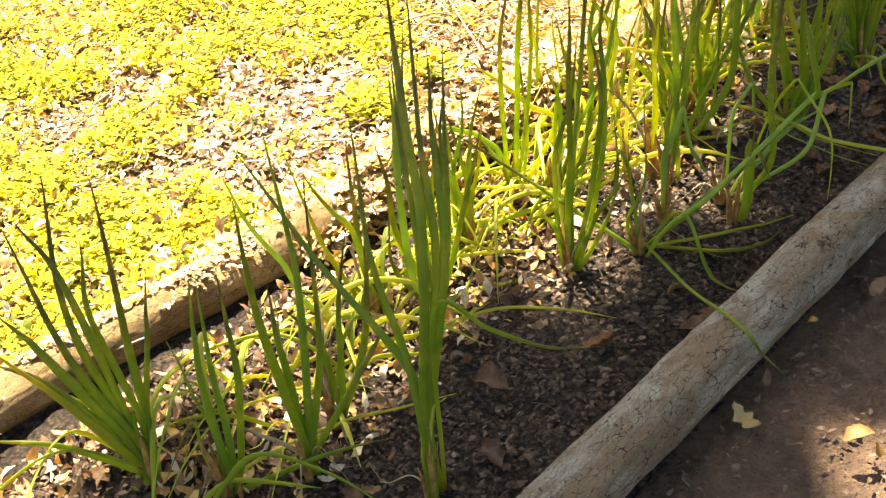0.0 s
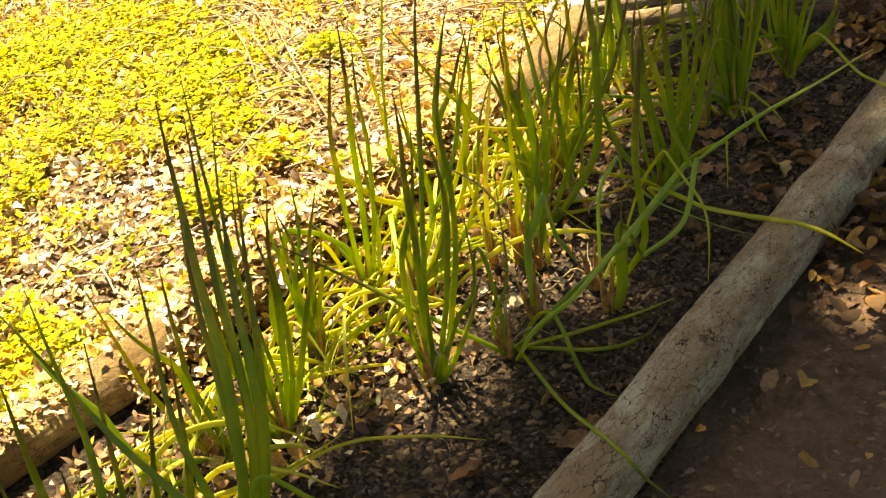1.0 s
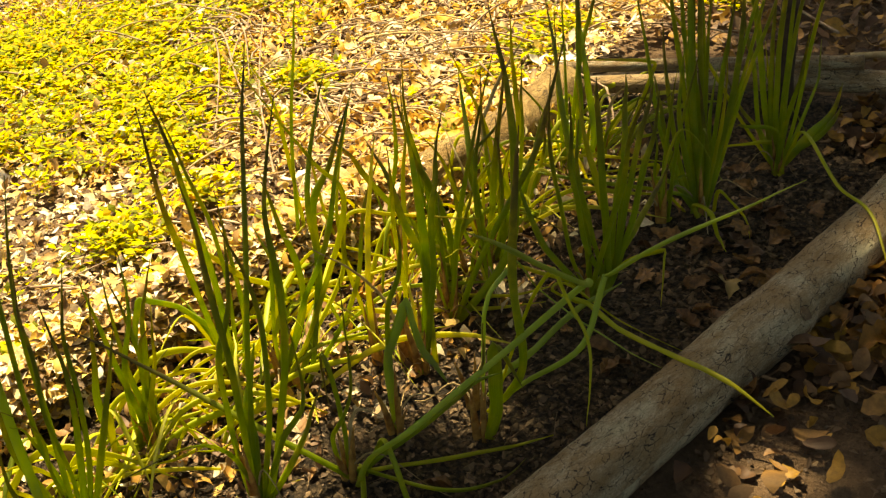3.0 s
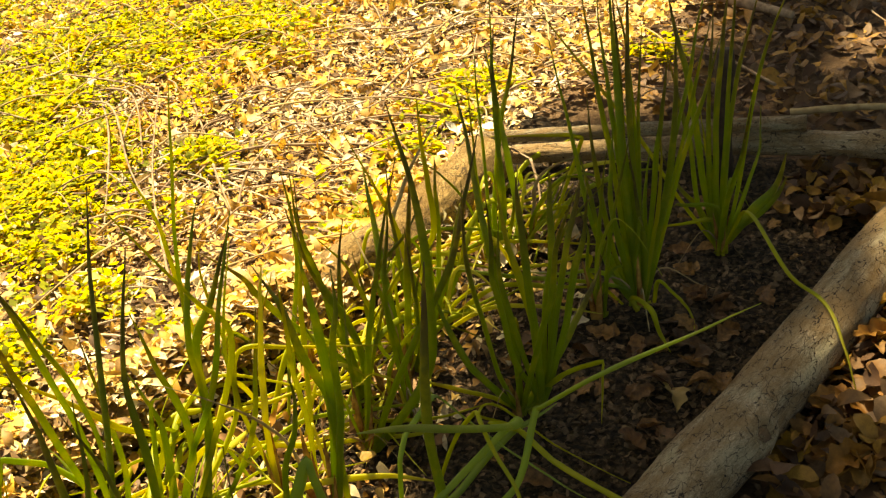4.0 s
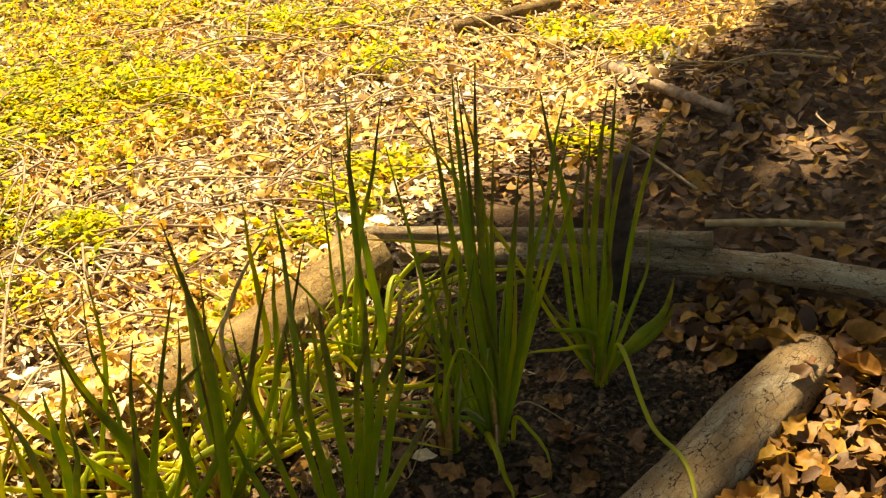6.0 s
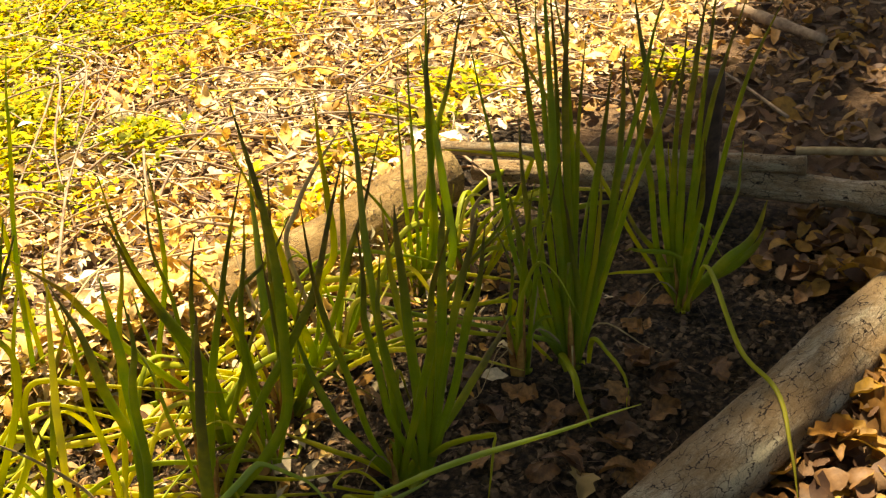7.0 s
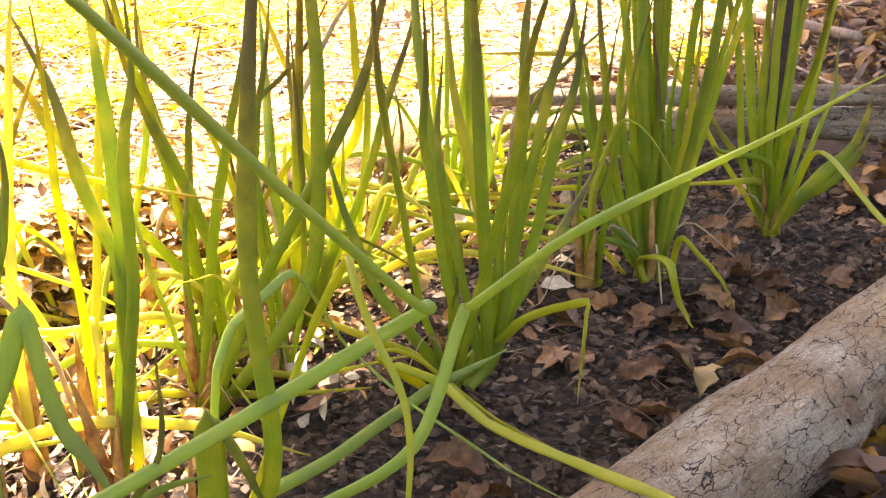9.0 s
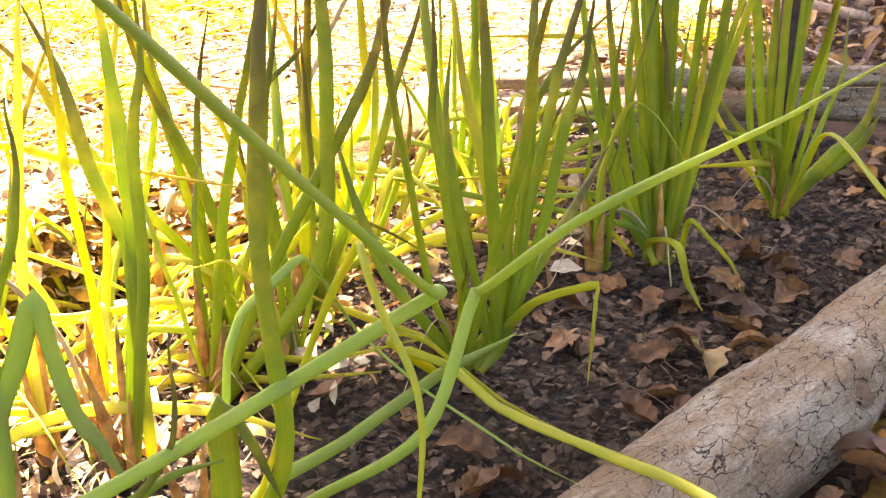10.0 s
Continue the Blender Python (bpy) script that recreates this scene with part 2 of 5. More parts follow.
def curve_points(ctrl, count):
    """A smooth line through the control points (Catmull-Rom), evenly stepped in its parameter."""
    c = [Vector(p) for p in ctrl]
    c = [c[0] * 2 - c[1]] + c + [c[-1] * 2 - c[-2]]
    spans = len(c) - 3
    out = []
    for i in range(count):
        u = i / (count - 1) * spans
        k = min(int(u), spans - 1)
        f = u - k
        a, b, d, e = c[k:k + 4]
        out.append(0.5 * (2 * b + (d - a) * f + (2 * a - 5 * b + 4 * d - e) * f * f + (3 * b - a - 3 * d + e) * f ** 3))
    return out


def tube(points, radii, sides=8, flat=1.0, twist=0.0):
    """Vertices, faces and uvs of a closed tube along points; flat squeezes one of its two axes."""
    verts, uvs, faces = [], [], []
    side = None
    n = len(points)
    for i, p in enumerate(points):
        way = (points[min(i + 1, n - 1)] - points[max(i - 1, 0)]).normalized()
        if side is None:
            side = way.cross(Vector((0.7, -0.7, 0.05)))
            if side.length < 0.1:
                side = way.cross(Vector((0, 0, 1)))
        side = (side - way * side.dot(way)).normalized()
        other = way.cross(side)
        for k in range(sides):
            a = 2 * math.pi * k / sides + twist * i / n
            verts.append(p + side * (radii[i] * math.cos(a)) + other * (radii[i] * flat * math.sin(a)))
            uvs.append((k / sides, i / (n - 1)))
    for i in range(n - 1):
        for k in range(sides):
            a, b = i * sides + k, i * sides + (k + 1) % sides
            faces.append((a, b, b + sides, a + sides))
    faces.append(tuple(range(sides - 1, -1, -1)))
    faces.append(tuple(range((n - 1) * sides, n * sides)))
    return verts, faces, uvs


RIGHT = Vector((0.7071, 0.7071, 0.0))
AWAY = Vector((-0.7071, 0.7071, 0.0))


def back_log_x(y):
    """Where the back log runs."""
    return float(np.interp(y, (-1.5, -0.7, -0.17, 0.35, 0.6, 0.8), (-0.765, -0.69, -0.63, -0.587, -0.576, -0.605)))


def bed_height(x, y):
    v = 0.010 * noise.noise(Vector((x * 5.0, y * 5.0, 0.3))) + 0.006 * noise.noise(Vector((x * 17.0, y * 17.0, 1.7)))
    return v


# ---- ground ----
def build_ground():
    xs = np.concatenate([[-400, -60, -12, -5], np.arange(-3.0, 1.5, 0.05), [2.5, 6, 15, 60, 400]])
    ys = np.concatenate([[-400, -60, -12, -4], np.arange(-1.6, 3.2, 0.05), [4, 6, 15, 60, 400]])
    verts, faces = [], []
    for y in ys:
        for x in xs:
            near = abs(x) < 4 and abs(y) < 5
            z = 0.014 * noise.noise(Vector((x * 2.2, y * 2.2, 4.0))) + 0.006 * noise.noise(Vector((x * 9, y * 9, 2.0))) if near else 0.0
            if -0.66 < x < -0.01 and -1.4 < y < 1.02:
                z -= 0.03
            verts.append((x, y, z - 0.004))
    w = len(xs)
    for j in range(len(ys) - 1):
        for i in range(w - 1):
            a = j * w + i
            faces.append((a, a + 1, a + 1 + w, a + w))
    return tagged(ob_from("ground", verts, faces, EARTH), "dusty brown earth strewn with dead leaves", "ground", kind="structure")


def build_bed():
    xs, ys = np.arange(-0.70, 0.012, 0.005), np.arange(-1.42, 1.035, 0.005)
    verts, faces = [], []
    for y in ys:
        for x in xs:
            z = bed_height(x, y)
            z += 0.006 * noise.noise(Vector((x * 48, y * 48, 0.0))) * (0.5 + abs(noise.noise(Vector((x * 9, y * 9, 3.0))))) + 0.0034 * noise.noise(Vector((x * 120, y * 120, 5.0)))
            verts.append((x, y, z))
    w = len(xs)
    for j in range(len(ys) - 1):
        for i in range(w - 1):
            a = j * w + i
            faces.append((a, a + 1, a + 1 + w, a + w))
    return tagged(ob_from("soil_bed", verts, faces, SOIL), "dark crumbly garden soil between edging logs", "soil", kind="structure")


build_ground()
build_bed()


# ---- logs ----
def make_log(label, ctrl, radius, material, seed, knots=(), sides=64, steps=260):
    pts = curve_points(ctrl, steps)
    length = sum((b - a).length for a, b in zip(pts, pts[1:]))
    base = new("edging_log")
    tagged(base, label, "log", "logs edging the bed")
    verts, uvs, faces = [], [], []
    run = 0.0
    runs = [0.0]
    for a, b in zip(pts, pts[1:]):
        runs.append(runs[-1] + (b - a).length)
    for i, p in enumerate(pts):
        way = (pts[min(i + 1, steps - 1)] - pts[max(i - 1, 0)]).normalized()
        side = way.cross(Vector((0, 0, 1))).normalized()
        up = side.cross(way)
        u = i / (steps - 1)
        if i:
            run += (p - pts[i - 1]).length
        r0 = radius[0] + (radius[1] - radius[0]) * u
        for k in range(sides + 1):
            a = 2 * math.pi * k / sides
            q = Vector((math.cos(a) * 1.2, math.sin(a) * 1.2, run * 9 + seed))
            fold = Vector((math.cos(a) * 3.2, math.sin(a) * 3.2, run * 14 + seed))
            r = r0 * (1 + 0.08 * noise.noise(q) + 0.045 * noise.noise(fold) + 0.03 * noise.noise(fold * 2.9) + 0.022 * noise.noise(fold * 7))
            for (at, ang, size) in knots:
                d = math.hypot((run - at) / size, (math.atan2(math.sin(a - ang), math.cos(a - ang)) * r0) / size)
                r += r0 * 0.34 * math.exp(-(d ** 2) * 0.8) - r0 * 0.30 * math.exp(-(d ** 2) * 8)
            verts.append(p + side * (r * math.cos(a)) + up * (r * math.sin(a)))
            uvs.append((run * 2.2, k / sides * 2 * math.pi * r0 * 2.2))
    w = sides + 1
    for i in range(steps - 1):
        for k in range(sides):
            a = i * w + k
            faces.append((a, a + 1, a + 1 + w, a + w))
    ob_from("bark", verts, faces, material, base, uvs=uvs)
    for at, ang, size in knots:
        u = float(np.interp(at, runs, range(steps)))
        p = pts[int(u)].lerp(pts[min(int(u) + 1, steps - 1)], u - int(u))
        way = (pts[min(int(u) + 2, steps - 1)] - pts[max(int(u) - 2, 0)]).normalized()
        side = way.cross(Vector((0, 0, 1))).normalized()
        out = side * math.cos(ang) + side.cross(way) * math.sin(ang)
        across = out.cross(way)
        r0 = radius[0] + (radius[1] - radius[0]) * at / length
        v, f = [p + out * r0 * 1.04], []
        for ring, (rr, hh) in enumerate(((0.18, 1.06), (0.36, 1.10), (0.52, 1.16), (0.66, 1.17))):
            for k in range(14):
                a = 2 * math.pi * k / 14
                wob = 1 + 0.30 * math.sin(2 * a + seed) * rr + 0.16 * math.sin(5 * a + 2 * seed)
                v.append(p + (way * math.cos(a) + across * math.sin(a)) * (size * 0.5 * rr * wob) + out * (r0 * hh))
        f += [(0, 1 + k, 1 + (k + 1) % 14) for k in range(14)]
        for ring in range(3):
            f += [(1 + ring * 14 + k, 1 + (ring + 1) * 14 + k, 1 + (ring + 1) * 14 + (k + 1) % 14, 1 + ring * 14 + (k + 1) % 14) for k in range(14)]
        ob_from("knot", v, f, KNOT, base, "dark round knot")
    for i, name in ((0, "cut_end"), (steps - 1, "cut_end")):
        ring = [verts[i * w + k] for k in range(sides)]
        mid = sum(ring, Vector()) / sides
        ve = [mid] + ring
        fa = [(0, 1 + k, 1 + (k + 1) % sides) for k in range(sides)]
        ob_from(name, ve, fa if i else [f[::-1] for f in fa], TWIG, base, "weathered sawn end")
    return base


make_log("grey cracked bark log edging the dark soil bed", [(-0.018, -1.5, 0.030), (-0.022, -0.6, 0.031), (-0.014, 0.0, 0.032), (-0.006, 0.4, 0.031), (-0.007, 0.65, 0.028), (-0.013, 0.80, 0.025), (-0.018, 0.90, 0.015)],
         (0.036, 0.037), BARK, 3.0, ((1.90, 0.48, 0.026), (1.485, 1.0, 0.030)))
make_log("sun-bleached brown log along the back of the bed", [(-0.765, -1.5, 0.026), (-0.69, -0.7, 0.028), (-0.655, -0.39, 0.029), (-0.63, -0.17, 0.030), (-0.587, 0.35, 0.033), (-0.576, 0.6, 0.035), (-0.605, 0.80, 0.036)],
         (0.031, 0.041), BARK_OLD, 11.0, ((2.0, 1.2, 0.02),))
make_log("weathered grey log closing the end of the bed", [(-0.60, 0.86, 0.020), (-0.40, 0.945, 0.032), (-0.22, 1.0, 0.047), (0.0, 1.05, 0.050), (0.25, 1.09, 0.034)],
         (0.014, 0.020), BARK, 21.0, ((0.52, 1.0, 0.02), (0.3, 1.4, 0.015)), steps=120)



# ---- onions ----
def onion_leaf(parent, ctrl, width, kink=False, flat=0.62, bend=1.0):
    if kink:
        pts = []
        for a, c in zip(ctrl, ctrl[1:]):
            pts += [a.lerp(c, k / 7) for k in range(7)]
        pts.append(ctrl[-1])
        for k in range(1, len(pts) - 1):
            if k % 7 == 0:
                pts[k] = pts[k] * 0.6 + (pts[k - 1] + pts[k + 1]) * 0.2
    else:
        pts = curve_points(ctrl, 8 + 5 * len(ctrl))
    n = len(pts)
    own = random.Random(int(1e5 * abs(ctrl[-1].x + 2 * ctrl[-1].y + 3 * ctrl[-1].z)))
    seed = Vector((own.uniform(0, 50), own.uniform(0, 50), 0))
    for i in range(n):
        u = i / (n - 1)
        sway = noise.noise_vector(seed + Vector((u * 4.0, 0, 0))) * 0.0028 + noise.noise_vector(seed + Vector((u * 11.0, 9, 0))) * 0.0007
        pts[i] = pts[i] + sway * (bend * min(1.0, 3 * u))
    radii = []
    for i in range(n):
        u = i / (n - 1)
        r = 0.72 + 0.28 * min(1, u / 0.25)
        start = 0.80 if kink else 0.55 if len(ctrl) < 6 else 0.66 if len(ctrl) < 10 else 0.86
        if u > start:
            r *= max(0.0, (1 - u) / (1 - start)) ** 0.68
        if kink and i % 7 == 0 and 0 < i < n - 1:
            r *= 0.9
        r *= 1 + 0.10 * noise.noise(seed + Vector((u * 9.0, 4, 4)))
        radii.append(max(0.0006, width * 0.5 * r))
    v, f, uv = tube(pts, radii, 8, 0.36 if kink else flat, own.uniform(-0.6, 0.6) if kink else own.uniform(-1.6, 1.6))
    return ob_from("leaf", v, f, LEAF, parent, uvs=uv)


def onion(x, y, label, neck=0.045, stem=0.0062, thin=2):
    """One onion plant: its base, the brown papery neck and a few dry threads; blade() and bent() add the leaves."""
    base = new("onion_plant")
    tagged(base, label, "onion", "onions in the bed")
    base.location = (x, y, bed_height(x, y) + 0.004)
    own = random.Random(int(x * 1000) * 7 + int(y * 1000))
    for k in range(own.randrange(4, 7)):
        a = own.uniform(0, 6.28)
        d = Vector((math.cos(a), math.sin(a), 0))
        out, high = own.uniform(0.002, 0.014), neck * own.uniform(0.6, 1.9)
        r = stem * own.uniform(0.35, 0.8)
        pts = curve_points([d * 0.004 - Vector((0, 0, 0.006)), d * (0.004 + out * 0.35) + Vector((0, 0, high * 0.5)), d * (0.004 + out) + Vector((0, 0, high))], 9)
        v, f, uv = tube(pts, [r * q for q in (1.0, 1.1, 1.0, 0.9, 0.78, 0.64, 0.48, 0.3, 0.1)], 7, 0.5)
        ob_from("sheath", v, f, SHEATH, base, "papery orange-brown dry sheath", uvs=uv)
    for k in range(thin):
        a, far = own.uniform(0, 6.28), own.uniform(0.02, 0.075)
        d = Vector((math.cos(a), math.sin(a), 0))
        high = own.uniform(0.06, 0.17)
        bow = Vector((own.uniform(-0.02, 0.02), own.uniform(-0.02, 0.02), 0))
        ctrl = [Vector((0, 0, 0)), d * far * 0.2 + Vector((0, 0, high * 0.5)), d * far * 0.6 + bow + Vector((0, 0, high * own.uniform(0.85, 1.0)))]
        ctrl.append(d * far * own.uniform(1.0, 1.7) + bow * 2 + Vector((0, 0, high * own.choice((1.25, 1.1, 0.6, 0.25)))))
        leaf = onion_leaf(base, ctrl, own.uniform(0.003, 0.0062), flat=0.5)
        if own.random() < 0.4:
            leaf.data.materials[0] = own.choice((LIMP, DRY))
    for k in range(own.randrange(1, 4)):
        a = own.uniform(0, 6.28)
        d = Vector((math.cos(a), math.sin(a), 0))
        far, high = own.uniform(0.03, 0.09), own.uniform(0.015, 0.05)
        pts = curve_points([(0, 0, 0.01), d * far * 0.4 + Vector((0, 0, high)), d * far + Vector((0, 0, 0.004)), d * far * 1.3 + Vector((own.uniform(-0.02, 0.02), own.uniform(-0.02, 0.02), 0.003))], 14)
        v, f, uv = tube(pts, [0.0012 * (1 - 0.07 * i) + 0.0002 for i in range(14)], 5, 0.35)
        ob_from("dry_leaf", v, f, DRY, base, "shrivelled straw-coloured leaf", uvs=uv)
    return base


def placed(points):
    return [RIGHT * s + AWAY * back + Vector((0, 0, h)) for s, back, h in points]


def blade(plant, width, *points, tone=None, kink=False):
    """A leaf through points given as metres to the side, away and up from the plant's base; width in mm."""
    line = placed(points)
    own = random.Random(int(1e4 * abs(line[0].x + line[-1].x) + 1e5 * line[-1].z))
    foot = Vector((line[0].x, line[0].y, 0)) * 0.45 + Vector((own.uniform(-0.009, 0.009), own.uniform(-0.009, 0.009), 0))
    if foot.length > 0.022:
        foot *= 0.022 / foot.length
    leaf = onion_leaf(plant, [foot] + line, width * 0.96 / 1000, kink)
    if tone is not None:
        leaf.data.materials[0] = tone
    return leaf


def bent(plant, width, *points, tone=None):
    return blade(plant, width, *points, tone=tone, kink=True)


DENSE = "dense clump of tall green onion leaves in dark soil"
FOLDED = "green onion plant with folded and drooping leaves"
SLIM = "slender green onion with a few upright leaves"
UPRIGHT = "green onion plant with upright hollow leaves"
p = onion(-0.205, 0.765, DENSE)
blade(p, 9.4, (-0.001, 0.000, 0.007), (-0.004, 0.002, 0.089), (0.000, 0.004, 0.185), (0.010, 0.006, 0.274), (0.023, 0.007, 0.353))
blade(p, 7.0, (0.001, -0.000, 0.007), (0.004, 0.002, 0.089), (0.012, 0.004, 0.178), (0.024, 0.008, 0.284), (0.031, 0.011, 0.363))
blade(p, 7.6, (0.002, -0.000, 0.007), (0.009, 0.001, 0.102), (0.022, 0.005, 0.214), (0.041, 0.007, 0.286), (0.062, 0.008, 0.346))
blade(p, 6.5, (0.003, -0.001, 0.007), (0.021, -0.001, 0.075), (0.042, 0.003, 0.182), (0.067, 0.007, 0.275), (0.096, 0.009, 0.337))
blade(p, 7.6, (-0.003, 0.001, 0.007), (-0.010, 0.005, 0.101), (-0.007, 0.011, 0.214), (0.005, 0.016, 0.322))
blade(p, 9.3, (-0.005, 0.001, 0.007), (-0.017, 0.007, 0.088), (-0.021, 0.012, 0.158), (-0.027, 0.019, 0.230), (-0.037, 0.026, 0.283), (-0.045, 0.035, 0.350))
blade(p, 7.6, (-0.006, 0.001, 0.007), (-0.029, 0.002, 0.084), (-0.036, -0.002, 0.172), (-0.048, -0.003, 0.223), (-0.064, -0.007, 0.297))
blade(p, 5.3, (-0.005, 0.001, 0.007), (-0.051, 0.017, 0.085), (-0.095, 0.037, 0.172), (-0.142, 0.060, 0.249), (-0.200, 0.089, 0.341), tone=YELLOW)
blade(p, 9.2, (-0.001, 0.000, 0.010), (-0.002, -0.045, 0.101), (-0.005, -0.107, 0.189), (-0.021, -0.189, 0.288))
blade(p, 6.8, (0.001, -0.000, 0.008), (0.029, 0.009, 0.055), (0.059, 0.032, 0.115), (0.072, 0.058, 0.166))
blade(p, 7.2, (-0.004, 0.001, 0.007), (-0.026, 0.006, 0.062), (-0.052, 0.012, 0.102), (-0.074, 0.018, 0.162))
blade(p, 6.6, (-0.003, 0.001, 0.007), (-0.013, 0.007, 0.053), (-0.009, 0.018, 0.128), (-0.011, 0.030, 0.185), tone=YELLOW)
blade(p, 14.8, (0.010, 0.010, 0.010), (0.040, 0.010, 0.042), (0.074, 0.010, 0.074), (0.090, 0.010, 0.117))
blade(p, 12.4, (0.012, 0.010, 0.020), (0.066, 0.010, 0.049), (0.088, 0.010, 0.086))
blade(p, 6.8, (0.003, 0.000, 0.041), (-0.038, 0.000, 0.050), (-0.095, 0.000, 0.048), tone=YELLOW)
blade(p, 5.9, (-0.002, -0.002, 0.061), (-0.049, -0.009, 0.082), (-0.065, -0.020, 0.088))
blade(p, 5.5, (0.010, -0.030, 0.052), (0.010, -0.090, 0.100), (0.016, -0.200, 0.082), (0.036, -0.255, 0.070), (0.036, -0.310, 0.050), (0.033, -0.352, 0.014), tone=YELLOW)
p = onion(-0.228, 0.605, DENSE)
blade(p, 6.8, (-0.005, 0.000, 0.004), (-0.014, 0.003, 0.102), (-0.021, 0.006, 0.194), (-0.028, 0.009, 0.252), (-0.032, 0.012, 0.317), (-0.037, 0.016, 0.386))
blade(p, 6.4, (-0.003, 0.000, 0.004), (-0.009, 0.006, 0.120), (-0.016, 0.014, 0.231), (-0.018, 0.020, 0.302), (-0.019, 0.027, 0.378))
blade(p, 8.4, (-0.003, 0.000, 0.004), (-0.008, -0.002, 0.124), (-0.011, -0.005, 0.245), (-0.012, -0.009, 0.329), (-0.012, -0.013, 0.421))
blade(p, 6.4, (-0.001, 0.000, 0.004), (-0.001, 0.001, 0.103), (-0.006, 0.002, 0.213), (-0.006, 0.003, 0.297), (-0.007, 0.004, 0.411))
blade(p, 8.5, (-0.001, 0.000, 0.004), (0.001, -0.001, 0.103), (0.001, -0.003, 0.214), (0.003, -0.005, 0.315), (0.011, -0.009, 0.428))
blade(p, 5.8, (0.000, -0.000, 0.004), (0.005, 0.001, 0.121), (0.007, 0.003, 0.240), (0.003, 0.005, 0.328), (-0.004, 0.008, 0.399))
blade(p, 6.9, (0.001, -0.000, 0.004), (0.006, 0.001, 0.121), (0.013, 0.004, 0.245), (0.022, 0.007, 0.345))
blade(p, 8.4, (0.003, -0.000, 0.004), (0.017, -0.007, 0.106), (0.026, -0.017, 0.201), (0.032, -0.024, 0.261), (0.040, -0.034, 0.328))
blade(p, 7.0, (0.003, -0.000, 0.004), (0.019, -0.007, 0.092), (0.028, -0.015, 0.170), (0.030, -0.022, 0.238), tone=YELLOW)
blade(p, 8.0, (0.004, -0.000, 0.004), (0.023, -0.003, 0.090), (0.043, -0.007, 0.183), (0.052, -0.011, 0.270), (0.056, -0.014, 0.342))
blade(p, 6.7, (0.005, -0.000, 0.004), (0.026, -0.002, 0.102), (0.050, -0.004, 0.216), (0.067, -0.006, 0.283), (0.077, -0.007, 0.331), (0.094, -0.008, 0.400))
blade(p, 5.8, (0.005, -0.000, 0.004), (0.034, -0.004, 0.121), (0.064, -0.009, 0.240), (0.079, -0.012, 0.301), (0.092, -0.014, 0.349))
blade(p, 6.5, (0.006, -0.001, 0.004), (0.037, 0.002, 0.105), (0.069, 0.007, 0.204), (0.095, 0.012, 0.268), (0.114, 0.016, 0.320))
blade(p, 6.6, (-0.008, 0.001, 0.004), (-0.026, 0.005, 0.076), (-0.037, 0.011, 0.150), (-0.040, 0.016, 0.209), (-0.041, 0.022, 0.267))
blade(p, 10.3, (-0.005, 0.000, 0.004), (-0.019, -0.001, 0.079), (-0.027, -0.004, 0.158), (-0.021, -0.010, 0.243))
blade(p, 9.5, (-0.002, 0.000, 0.004), (-0.004, 0.013, 0.069), (-0.008, 0.034, 0.135), (-0.000, 0.060, 0.203))
blade(p, 8.8, (0.000, -0.000, 0.004), (0.012, 0.004, 0.074), (0.015, 0.010, 0.134), (0.026, 0.018, 0.195))
blade(p, 8.7, (0.002, -0.000, 0.004), (0.007, -0.004, 0.079), (0.000, -0.008, 0.145), (-0.003, -0.013, 0.212))
blade(p, 7.2, (-0.008, 0.001, 0.004), (-0.028, 0.004, 0.051), (-0.042, 0.008, 0.108), (-0.048, 0.012, 0.157), (-0.056, 0.016, 0.204))
blade(p, 5.8, (-0.010, 0.001, 0.004), (-0.034, 0.002, 0.053), (-0.051, 0.001, 0.132), (-0.060, -0.001, 0.201), (-0.070, -0.003, 0.272), (-0.081, -0.007, 0.354))
blade(p, 5.0, (-0.059, 0.005, 0.053), (-0.058, 0.003, 0.077), (-0.117, -0.000, 0.078), (-0.169, -0.005, 0.082), tone=YELLOW)
blade(p, 5.7, (-0.015, 0.001, 0.024), (-0.054, 0.007, 0.038), (-0.119, 0.017, 0.051), (-0.164, 0.025, 0.060), (-0.220, 0.035, 0.072), (-0.291, 0.049, 0.085))
blade(p, 6.2, (-0.012, 0.001, 0.024), (-0.051, 0.002, 0.054), (-0.084, 0.002, 0.060), (-0.136, 0.002, 0.070), tone=PALE)
blade(p, 6.6, (0.020, -0.010, 0.034), (0.035, -0.023, 0.022), (0.049, -0.046, 0.007), (0.043, -0.082, 0.000), tone=YELLOW)
blade(p, 7.0, (-0.013, -0.010, 0.019), (-0.007, -0.083, 0.042), (0.001, -0.091, 0.012), (0.007, -0.109, 0.002), tone=YELLOW)
p = onion(-0.262, 0.560, SLIM, 0.05, 0.006)
blade(p, 6.4, (0.007, -0.000, 0.004), (0.005, -0.002, 0.075), (0.014, -0.006, 0.152), (0.026, -0.010, 0.218))
blade(p, 5.8, (0.010, -0.000, 0.004), (0.019, -0.011, 0.092), (0.030, -0.025, 0.173), (0.046, -0.042, 0.249))
blade(p, 5.0, (0.010, -0.000, 0.004), (0.018, 0.007, 0.055), (0.025, 0.018, 0.106), (0.025, 0.028, 0.148), tone=DRY)
blade(p, 5.0, (0.004, -0.000, 0.004), (-0.006, 0.006, 0.057), (-0.000, 0.014, 0.111), (-0.014, 0.024, 0.159))
p = onion(-0.238, 0.365, FOLDED)
blade(p, 8.5, (0.001, 0.000, 0.004), (-0.017, -0.012, 0.061), (-0.028, -0.035, 0.150), (-0.036, -0.056, 0.216), (-0.038, -0.076, 0.270), (-0.034, -0.104, 0.340))
